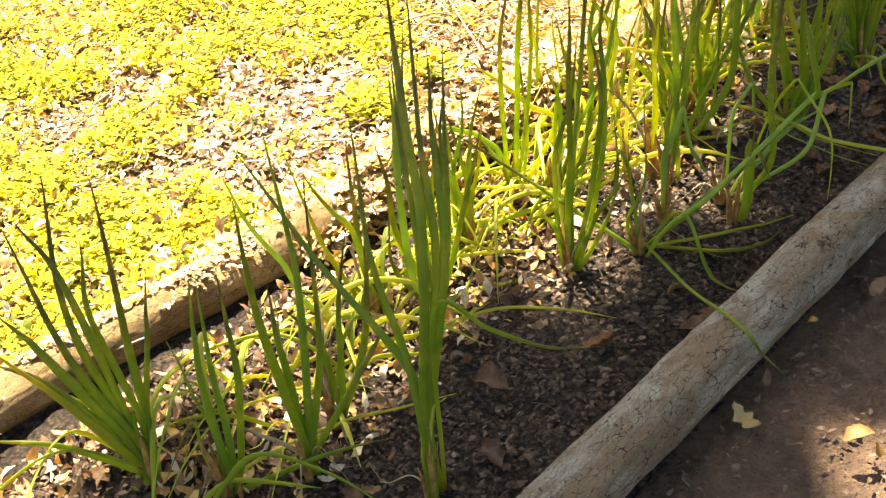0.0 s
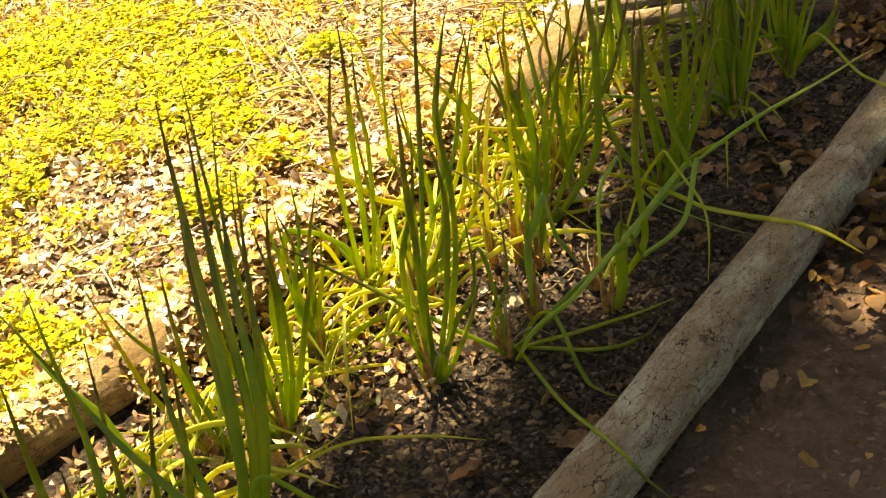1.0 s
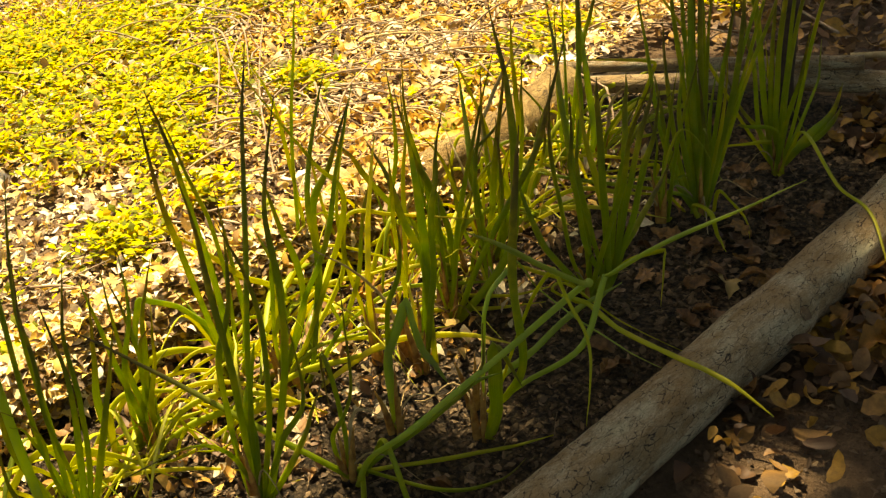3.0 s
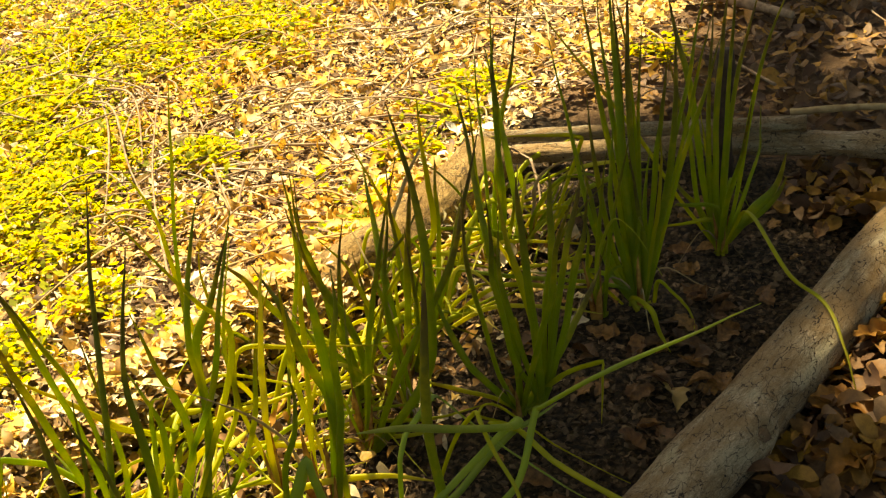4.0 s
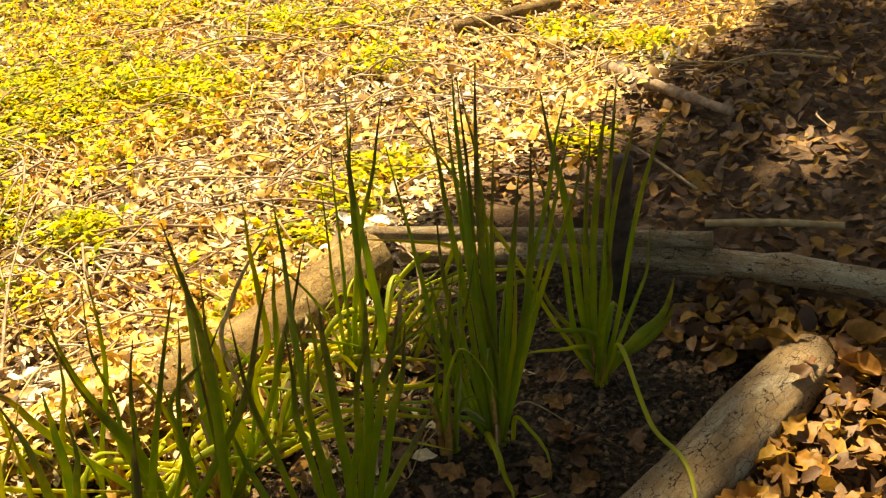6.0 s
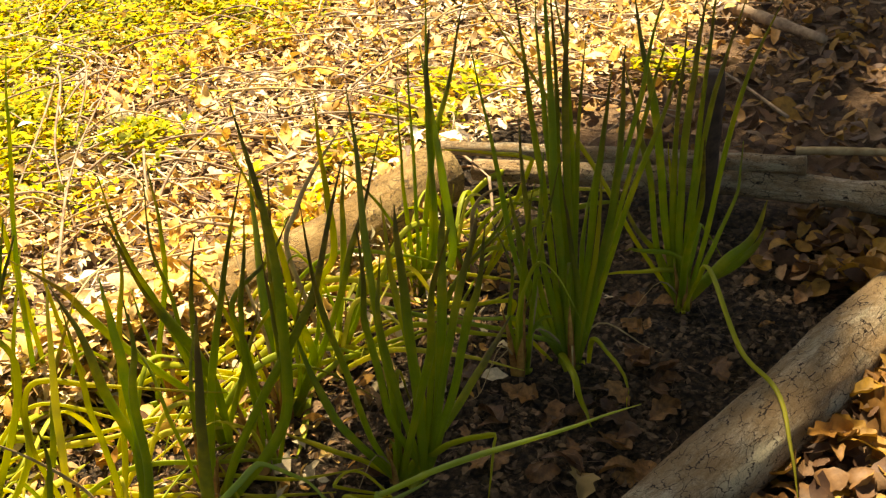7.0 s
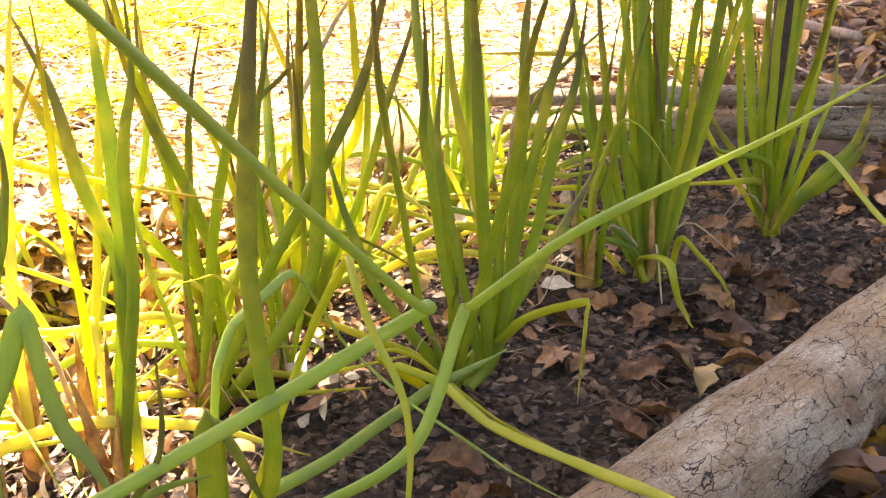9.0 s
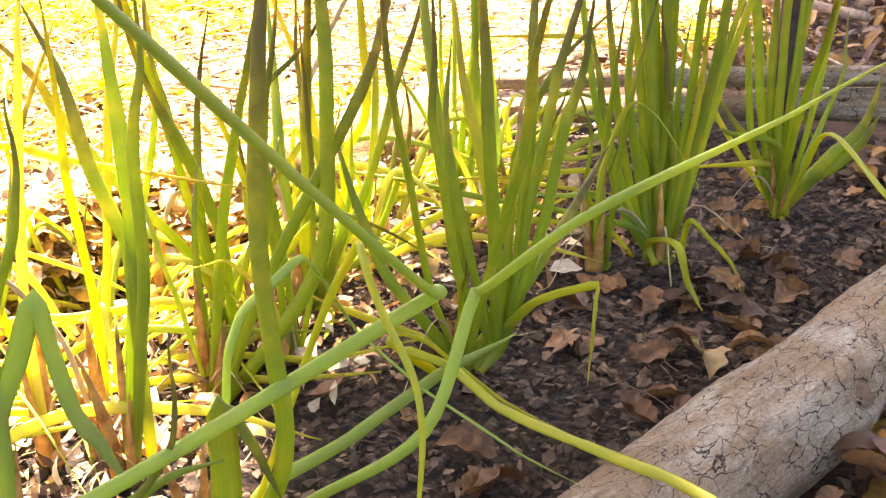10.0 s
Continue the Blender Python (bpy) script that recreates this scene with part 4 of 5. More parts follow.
blade(p, 10.0, (-0.011, -0.001, 0.004), (-0.025, -0.006, 0.041), (-0.026, -0.013, 0.124), (-0.021, -0.024, 0.215), (-0.017, -0.031, 0.272), (-0.013, -0.042, 0.338), tone=PALE)
blade(p, 7.7, (-0.001, -0.000, 0.004), (0.008, -0.000, 0.074), (0.003, -0.002, 0.152), (0.009, -0.003, 0.215), (0.011, -0.005, 0.270), (0.022, -0.006, 0.341))
blade(p, 7.9, (0.001, 0.000, 0.004), (0.017, 0.004, 0.084), (0.029, 0.009, 0.181), (0.024, 0.012, 0.270))
blade(p, 7.3, (0.005, 0.000, 0.004), (0.026, 0.007, 0.094), (0.032, 0.012, 0.157), (0.034, 0.018, 0.224), (0.050, 0.026, 0.297))
blade(p, 7.9, (0.006, 0.001, 0.004), (0.038, 0.005, 0.092), (0.063, 0.008, 0.172), (0.084, 0.011, 0.235))
blade(p, 8.6, (-0.006, -0.001, 0.004), (-0.019, -0.002, 0.052), (-0.036, -0.003, 0.120), (-0.037, -0.003, 0.186), (-0.044, -0.003, 0.235))
blade(p, 7.5, (-0.011, -0.001, 0.004), (-0.033, -0.007, 0.036), (-0.048, -0.013, 0.077), (-0.041, -0.021, 0.157))
blade(p, 7.5, (-0.002, -0.000, 0.004), (0.024, 0.005, 0.004), (0.069, 0.015, 0.004), (0.133, 0.029, 0.004), (0.217, 0.048, 0.004), tone=YELLOW)
p = onion(-0.440, -0.330, SLIM)
blade(p, 7.9, (0.011, 0.002, 0.004), (0.001, -0.003, 0.053), (-0.007, -0.010, 0.136), (-0.031, -0.018, 0.178), (-0.051, -0.027, 0.235))
blade(p, 6.8, (0.014, 0.002, 0.004), (-0.013, -0.002, 0.024), (-0.037, -0.005, 0.097), (-0.053, -0.007, 0.162), (-0.071, -0.008, 0.260), tone=YELLOW)
blade(p, 7.4, (0.017, 0.003, 0.004), (0.011, 0.005, 0.043), (-0.003, 0.008, 0.108), (-0.002, 0.014, 0.177), (0.004, 0.023, 0.245))
blade(p, 8.0, (0.003, 0.001, 0.004), (-0.072, -0.015, 0.038), (-0.097, -0.023, 0.114), (-0.123, -0.031, 0.178), (-0.140, -0.038, 0.255), tone=PALE)
blade(p, 7.1, (0.014, 0.002, 0.004), (0.010, 0.007, 0.018), (-0.002, 0.017, 0.076))
p = onion(-0.440, -0.690, UPRIGHT)
blade(p, 12.5, (0.004, 0.000, 0.046), (-0.040, 0.000, 0.160), (-0.061, 0.000, 0.325))
blade(p, 10.6, (-0.002, 0.002, 0.061), (-0.034, 0.009, 0.209), (-0.017, 0.020, 0.368))
blade(p, 9.6, (-0.003, 0.002, 0.069), (-0.026, 0.009, 0.255), (-0.056, 0.020, 0.322))
blade(p, 12.6, (-0.004, 0.000, 0.040), (-0.064, 0.000, 0.178), (-0.093, 0.000, 0.233))
blade(p, 10.5, (0.013, 0.002, 0.066), (0.020, 0.009, 0.205), (0.026, 0.020, 0.357))
blade(p, 6.7, (0.016, 0.003, 0.080), (0.036, 0.013, 0.171), (0.050, 0.030, 0.241))
blade(p, 8.6, (0.007, 0.003, 0.074), (-0.011, 0.013, 0.208), (-0.004, 0.030, 0.284))
blade(p, 11.6, (-0.007, -0.002, 0.027), (-0.056, -0.009, 0.118), (-0.116, -0.020, 0.217), tone=YELLOW)
blade(p, 9.7, (-0.012, -0.002, 0.020), (-0.082, -0.009, 0.071), (-0.153, -0.020, 0.102))
blade(p, 12.6, (-0.002, 0.000, 0.024), (-0.065, 0.000, 0.135), (-0.120, 0.000, 0.182))
p = onion(-0.355, -0.655, SLIM)
blade(p, 9.5, (0.008, 0.000, 0.027), (0.006, 0.000, 0.153), (0.022, 0.000, 0.274))
blade(p, 8.6, (0.013, 0.002, 0.024), (0.015, 0.009, 0.145), (0.022, 0.020, 0.245))
blade(p, 8.5, (0.024, 0.002, 0.045), (0.043, 0.009, 0.168), (0.043, 0.020, 0.256))
blade(p, 7.7, (0.012, -0.001, 0.003), (0.083, -0.005, 0.027), (0.128, -0.011, 0.043), (0.183, -0.020, 0.055))
p = onion(-0.300, -0.585, SLIM)
blade(p, 11.4, (0.002, 0.000, 0.032), (-0.013, 0.000, 0.195), (-0.012, 0.000, 0.342))
blade(p, 10.5, (0.006, 0.002, 0.029), (0.030, 0.009, 0.241), (0.029, 0.020, 0.401))
blade(p, 8.6, (0.008, 0.002, 0.029), (0.037, 0.009, 0.158), (0.057, 0.020, 0.343))
blade(p, 8.6, (0.004, 0.003, 0.029), (-0.003, 0.013, 0.163), (-0.003, 0.030, 0.221))
blade(p, 8.6, (0.010, 0.003, 0.028), (0.077, 0.013, 0.119), (0.107, 0.030, 0.159))
p = onion(-0.165, -0.540, UPRIGHT)
blade(p, 9.0, (0.002, 0.007, 0.089), (-0.003, 0.030, 0.144), (-0.072, 0.068, 0.259), (-0.134, 0.120, 0.367))
blade(p, 9.0, (0.002, 0.007, 0.089), (-0.003, 0.030, 0.158), (-0.022, 0.068, 0.263), (-0.020, 0.120, 0.383))
blade(p, 10.7, (0.007, 0.007, 0.103), (0.031, 0.030, 0.281), (0.033, 0.068, 0.392), (0.036, 0.120, 0.513))
blade(p, 8.9, (0.010, 0.007, 0.102), (0.041, 0.030, 0.261), (0.044, 0.068, 0.373), (0.052, 0.120, 0.495))
blade(p, 8.9, (0.011, 0.007, 0.102), (0.049, 0.030, 0.259), (0.055, 0.068, 0.359), (0.062, 0.120, 0.438))
blade(p, 7.6, (0.008, 0.007, 0.103), (0.026, 0.030, 0.264), (0.026, 0.068, 0.358), (0.028, 0.120, 0.427))
blade(p, 9.0, (0.012, 0.013, 0.097), (0.056, 0.053, 0.276), (0.078, 0.120, 0.441))
blade(p, 5.9, (0.032, -0.001, 0.225), (0.079, -0.005, 0.200), (0.129, -0.011, 0.173), (0.187, -0.020, 0.167))
p = onion(-0.330, -0.510, SLIM)
blade(p, 8.0, (0.008, 0.000, 0.020), (0.025, 0.000, 0.139), (0.050, 0.000, 0.246))
blade(p, 9.1, (0.011, 0.002, 0.018), (0.054, 0.009, 0.127), (0.071, 0.020, 0.265))
blade(p, 8.0, (0.005, 0.002, 0.019), (-0.004, 0.009, 0.109), (-0.033, 0.020, 0.151))
p = onion(-0.205, 0.115, FOLDED, thin=0)
blade(p, 7.3, (0.060, 0.004, 0.022), (0.122, 0.008, 0.055), (0.151, 0.034, 0.117), (0.159, 0.032, 0.127), (0.202, -0.001, 0.171), (0.252, -0.023, 0.204), (0.298, -0.044, 0.234), (0.335, -0.065, 0.262), tone=PALE)
blade(p, 8.3, (0.035, 0.019, 0.022), (0.067, 0.055, 0.022), (0.115, 0.114, 0.022), (0.151, 0.125, 0.037), (0.186, 0.133, 0.052), tone=PALE)
bent(p, 5.7, (0.022, 0.020, 0.101), (0.032, 0.030, 0.122), (0.063, 0.060, 0.143), (0.086, 0.131, 0.062), (0.128, 0.094, 0.032), (0.175, 0.035, 0.022), (0.212, -0.013, 0.022), tone=PALE)
blade(p, 4.7, (0.067, 0.004, 0.112), (0.092, -0.021, 0.172), (0.097, -0.035, 0.176), (0.106, -0.064, 0.157), (0.119, -0.086, 0.125), (0.117, -0.103, 0.082), (0.110, -0.110, 0.042), tone=YELLOW)
blade(p, 9.2, (0.039, -0.039, 0.042), (0.054, -0.055, 0.094), (0.054, -0.055, 0.192), (0.065, -0.058, 0.292), (0.074, -0.060, 0.352))
p = onion(-0.165, 0.080, FOLDED, thin=0)
bent(p, 15.4, (0.021, 0.000, 0.039), (0.026, 0.000, 0.117), (0.050, 0.000, 0.056))
p = onion(-0.240, 0.030, FOLDED, thin=0)
bent(p, 11.0, (0.005, 0.000, 0.100), (0.031, 0.000, 0.164), (0.042, 0.000, 0.097), (0.062, 0.000, 0.056), tone=PALE)
blade(p, 5.6, (0.009, 0.000, 0.141), (0.032, 0.000, 0.201), (0.035, 0.000, 0.253))



def lying_leaves():
    """Fallen onion leaves that lie criss-cross along the back log, each from its own foot."""
    own = random.Random(21)
    for k in range(205):
        y = own.uniform(-0.75, 0.80) if k < 130 else own.uniform(-0.45, 0.45)
        x = own.uniform(-0.53, -0.35) - 0.06 * y - 0.02
        a = own.choice((1, -1)) * own.gauss(1.35, 0.5)
        d = Vector((math.cos(a), math.sin(a), 0))
        side = Vector((-d.y, d.x, 0)) * own.uniform(-0.02, 0.02)
        far, high = own.uniform(0.08, 0.24), own.choice((0.015, 0.03, 0.05, 0.08)) * own.uniform(0.7, 1.2)
        plant = new("fallen_onion_leaf")
        tagged(plant, "limp yellow-green onion leaf lying across the bed", "leaf", "fallen onion leaves")
        plant.location = (x, y, bed_height(x, y))
        end = d * far + side
        if x + end.x < -0.58:
            end.x *= -1
        ctrl = [Vector((0, 0, 0.004)), end * 0.35 + Vector((0, 0, high)), end * 0.7 + Vector((0, 0, high * 0.85)), end + Vector((0, 0, own.uniform(0.008, 0.04)))]
        leaf = onion_leaf(plant, ctrl, own.uniform(0.004, 0.0085), flat=0.3, bend=0.35)
        leaf.data.materials[0] = LIMP


lying_leaves()


# ---- post, pole, sticks ----
def stick(name, label, category, ctrl, r0, r1, material, group="", sides=8, count=20, rough=0.12, kind=""):
    pts = curve_points(ctrl, count)
    own = random.Random(len(name) + int(1000 * abs(ctrl[0][0])))
    radii = [(r0 + (r1 - r0) * i / (count - 1)) * (1 + own.uniform(-rough, rough)) for i in range(count)]
    v, f, uv = tube(pts, radii, sides)
    ob = ob_from(name, v, f, material, uvs=uv)
    return tagged(ob, label, category, group, kind)


stick("wooden_stake", "dark weathered wooden stake standing by the end log", "stake", [(-0.290, 0.935, -0.02), (-0.288, 0.933, 0.08), (-0.282, 0.935, 0.20)], 0.0145, 0.0125, DARKWOOD, sides=12, count=12)
stick("pole", "pale grey pole lying on the end log", "pole", [(-0.635, 0.83, 0.055), (-0.42, 0.917, 0.068), (-0.20, 1.005, 0.078)], 0.009, 0.0115, BARK, sides=12, count=30, rough=0.06)
stick("fallen_branch", "brown branch lying on shaded leaf litter", "branch", [(-0.77, 1.60, 0.03), (-0.61, 1.54, 0.034), (-0.45, 1.50, 0.03)], 0.012, 0.008, TWIG, sides=10)
stick("fallen_branch", "short sunlit branch among dead leaves", "branch", [(-1.18, 1.66, 0.03), (-1.08, 1.88, 0.035)], 0.016, 0.013, BARK_OLD, sides=10)
stick("fallen_branch", "thin yellowish stick lying on shaded leaves", "branch", [(-0.28, 1.125, 0.03), (-0.20, 1.165, 0.034), (-0.12, 1.21, 0.03)], 0.006, 0.005, DRY, sides=8)
TWIGS = "twigs on the leaf litter"
for ctrl in ([(-1.063, 0.936, 0.022), (-0.893, 0.90, 0.03), (-0.719, 0.903, 0.03)], [(-1.276, 0.782, 0.02), (-1.168, 0.88, 0.03), (-1.07, 0.948, 0.026)],
             [(-0.98, 0.60, 0.05), (-0.92, 0.56, 0.04), (-0.858, 0.524, 0.02)], [(-0.858, 0.524, 0.02), (-0.914, 0.609, 0.045), (-0.953, 0.724, 0.06)],
             [(-1.496, 0.731, 0.02), (-1.316, 0.671, 0.06), (-1.092, 0.527, 0.05), (-0.903, 0.437, 0.02)], [(-1.532, 0.784, 0.02), (-1.322, 0.722, 0.06), (-1.119, 0.569, 0.03)],
             [(-0.664, 0.879, 0.03), (-0.612, 0.859, 0.035), (-0.54, 0.825, 0.04)], [(-0.54, 0.825, 0.04), (-0.50, 0.785, 0.02), (-0.467, 0.738, 0.01)],
             [(-1.579, 0.78, 0.02), (-1.443, 0.861, 0.03)], [(-1.028, 0.506, 0.02), (-1.049, 0.617, 0.035), (-0.981, 0.712, 0.03)], [(-1.19, 0.863, 0.02), (-1.09, 0.938, 0.03)],
             [(-1.031, 0.75, 0.02), (-0.967, 0.788, 0.04), (-0.836, 0.744, 0.02)], [(-0.786, 0.339, 0.02), (-1.03, 0.52, 0.05), (-1.38, 0.82, 0.03)],
             [(-1.534, 0.794, 0.02), (-1.24, 0.60, 0.05), (-0.986, 0.38, 0.02)], [(-1.777, 0.794, 0.02), (-1.42, 0.777, 0.05), (-1.34, 0.778, 0.03)], [(-1.374, 0.877, 0.02), (-0.905, 0.559, 0.02)]):
    stick("twig", "thin grey-brown twig lying on dead leaves", "twig", ctrl, 0.0023, 0.0012, TWIG, TWIGS, 6, 16)
own = random.Random(77)
for k in range(190):
    x, y = own.uniform(-1.9, -0.70), 0.35 + 1.55 * own.random() ** 0.9
    if k > 160:
        x, y = own.uniform(-0.6, 0.5), own.uniform(1.1, 2.4)
    a, far = own.uniform(0, 6.28), own.uniform(0.08, 0.32)
    d = Vector((math.cos(a), math.sin(a), 0)) * far
    mid = Vector((own.uniform(-0.02, 0.02), own.uniform(-0.02, 0.02), own.uniform(0.008, 0.03)))
    stick("twig", "thin grey-brown twig lying on dead leaves", "twig", [Vector((x, y, 0.022)), Vector((x, y, 0.026)) + d * 0.5 + mid, Vector((x, y, 0.030)) + d], own.uniform(0.0014, 0.003), 0.001, own.choice((TWIG, TWIG, DRY)), TWIGS, 5, 10)


def twig_bits():
    """Broken bits of twig and stalk strewn over the sunlit litter."""
    own = random.Random(63)
    verts, faces = [], []
    for k in range(2600):
        x, y = own.uniform(-2.0, -0.66), own.uniform(-0.9, 2.2)
        if y < 0.3 and own.random() < 0.75:
            continue
        a, far = own.gauss(0.5, 0.9), own.uniform(0.015, 0.11)
        d = Vector((math.cos(a), math.sin(a), own.uniform(-0.12, 0.12))) * far
        side = Vector((-d.y, d.x, 0)) * own.uniform(-0.15, 0.15)
        start = Vector((x, y, own.uniform(0.018, 0.034)))
        pts = curve_points([start, start + d * 0.5 + side, start + d], 5)
        r = own.uniform(0.0007, 0.0022)
        v, f, uv = tube(pts, [r, r, r * 0.9, r * 0.8, r * 0.6], 5)
        at = len(verts)
        verts += v
        faces += [tuple(i + at for i in q) for q in f]
    return tagged(ob_from("twig_bits", verts, faces, STALK), "broken bits of twig and dry stalk on leaf litter", "twigs", kind="stuff")


STALK = plain_leaf_material("dry_stalk", [(0.16, 0.10, 0.07), (0.60, 0.48, 0.34), (0.34, 0.23, 0.15), (0.74, 0.62, 0.44)], 0.0, 0.8)
twig_bits()


# ---- leaves on the ground ----
def spoon_leaf(length, width, own, lobes=0.0):
    """One dead leaf: spoon-shaped with a wavy edge, cupped and curled. Vertices and faces, lying along x."""
    rows, cols = 18, 7
    verts, faces = [], []
    cup, curl, wave, twist = own.uniform(-0.2, 1.0), own.uniform(-1.3, 1.6), own.uniform(0, 6), own.uniform(-0.7, 0.7)
    for i in range(rows):
        u = i / (rows - 1)
        half = width * 0.5 * (max(0.0, math.sin(math.pi * u ** 1.35)) ** 0.6 + 0.04)
        for j in range(cols):
            s = j / (cols - 1) * 2 - 1
            notch = 1 + lobes * math.sin(u * 19 + (wave if s > 0 else 1.7 * wave)) + 0.10 * noise.noise(Vector((u * 9, s * 2, wave * 5)))
            z = cup * half * s * s + curl * length * (u - 0.5) ** 2 * 0.6 + 0.05 * length * math.sin(5 * u + wave + 2 * s)
            z += twist * (u - 0.5) * s * half + 0.05 * length * noise.noise(Vector((u * 5, s * 2.2, wave * 3))) * abs(s) - 0.02 * length * math.exp(-(s * 3) ** 2)
            verts.append(((u - 0.5) * length, s * half * notch + 0.06 * length * math.sin(2.2 * u + wave), z))
    for i in range(rows - 1):
        for j in range(cols - 1):
            a = i * cols + j
            faces.append((a, a + 1, a + 1 + cols, a + cols))
    return verts, faces


def fallen_leaf(x, y, turn, length, own, tilt=0.0, label="dry brown oak leaf lying on dark soil", material=FALLEN, z=None):
    length *= 0.68
    v, f = spoon_leaf(length, length * own.uniform(0.42, 0.6), own, own.uniform(0.12, 0.34))
    m = Matrix.Rotation(turn, 4, "Z") @ Matrix.Rotation(tilt, 4, "X") @ Matrix.Rotation(own.uniform(-0.25, 0.25), 4, "Y")
    pts = [m @ Vector(p) for p in v]
    low = min(p.z for p in pts)
    ob = ob_from("fallen_leaf", [p - Vector((0, 0, low)) for p in pts], f, material)
    ob.location = (x, y, (bed_height(x, y) + 0.003) if z is None else z)
    return tagged(ob, label, "leaf", "fallen leaves on the bed")


TAN = plain_leaf_material("yellow_tan_leaf", [(0.36, 0.25, 0.09), (0.46, 0.33, 0.13)], 0.15, 0.55, island=False, vein=0.25)
own = random.Random(9)
for x, y, turn, length in ((-0.217, -0.382, 0.2, 0.085), (-0.09, -0.151, 0.9, 0.06), (-0.14, -0.47, 2.6, 0.08), (-0.155, -0.006, 0.4, 0.06), (-0.156, -0.248, 1.0, 0.06),
                           (-0.196, 0.432, 2.5, 0.062), (-0.129, 0.469, 0.3, 0.06), (-0.117, 0.531, 1.1, 0.058), (-0.103, 0.685, 2.2, 0.055), (-0.152, 0.268, 0.7, 0.06),
                           (-0.122, 0.243, 1.9, 0.055), (-0.185, 0.514, 2.2, 0.045), (-0.089, 0.498, 0.5, 0.05), (-0.181, 0.443, 1.5, 0.045), (-0.186, 0.658, 0.6, 0.05),
                           (-0.112, 0.251, 1.2, 0.05), (-0.361, 0.588, 1.2, 0.05), (-0.251, 0.736, 0.2, 0.06), (-0.271, 0.845, 1.4, 0.06)):
    fallen_leaf(x, y, turn, length, own, own.uniform(-0.4, 0.4))
for k in range(26):
    fallen_leaf(own.gauss(-0.155, 0.035), own.gauss(0.56, 0.05), own.uniform(0, 6.28), own.uniform(0.035, 0.062), own, own.uniform(-0.5, 0.5))
fallen_leaf(0.05, -0.28, 2.9, 0.06, own, 0.1, "pale yellow dead leaf lying on bare earth", TAN, z=0.008)
fallen_leaf(-0.098, 0.458, 2.1, 0.062, own, 0.3, "curled yellow-tan leaf lying on dark soil", TAN)
for k in range(75):
    x, y = own.uniform(-0.54, -0.07), own.uniform(-0.8, 0.92)
    if y < 0.35 and x > -0.3 and own.random() < 0.6:
        continue
    fallen_leaf(x, y, own.uniform(0, 6.28), own.uniform(0.025, 0.055), own, own.uniform(-0.5, 0.5))


def leaves_beside_log():
    own = random.Random(55)
    for x, y, z in ((-0.045, 0.875, 0.05), (-0.02, 0.89, 0.048), (-0.035, 0.91, 0.03), (0.0, 0.86, 0.045), (0.008, 0.82, 0.046), (-0.055, 0.90, 0.03), (-0.01, 0.915, 0.022)):
        ob = fallen_leaf(x, y, own.uniform(0, 6.28), own.uniform(0.05, 0.07), own, own.uniform(-0.5, 0.5), "curled orange-brown oak leaf lying over the log's end", HEAP, z=z)
        tagged(ob, group="leaf heap beside the log")
    for k in range(190):
        x, y = 0.03 + 0.30 * own.random() ** 1.3, own.uniform(0.42, 1.0)
        if k > 150:
            x, y = own.uniform(-0.13, 0.06), own.uniform(0.875, 1.03)
        ob = fallen_leaf(x, y, own.uniform(0, 6.28), own.uniform(0.045, 0.075), own, own.uniform(-0.4, 0.4), "curled orange-brown oak leaf in a heap beside the log", HEAP, z=own.uniform(0.004, 0.022) + 0.026 * max(0.0, 1 - abs(x - 0.03) / 0.06) * min(1.0, max(0.0, (y - 0.5) / 0.3)))
        tagged(ob, group="leaf heap beside the log")


leaves_beside_log()


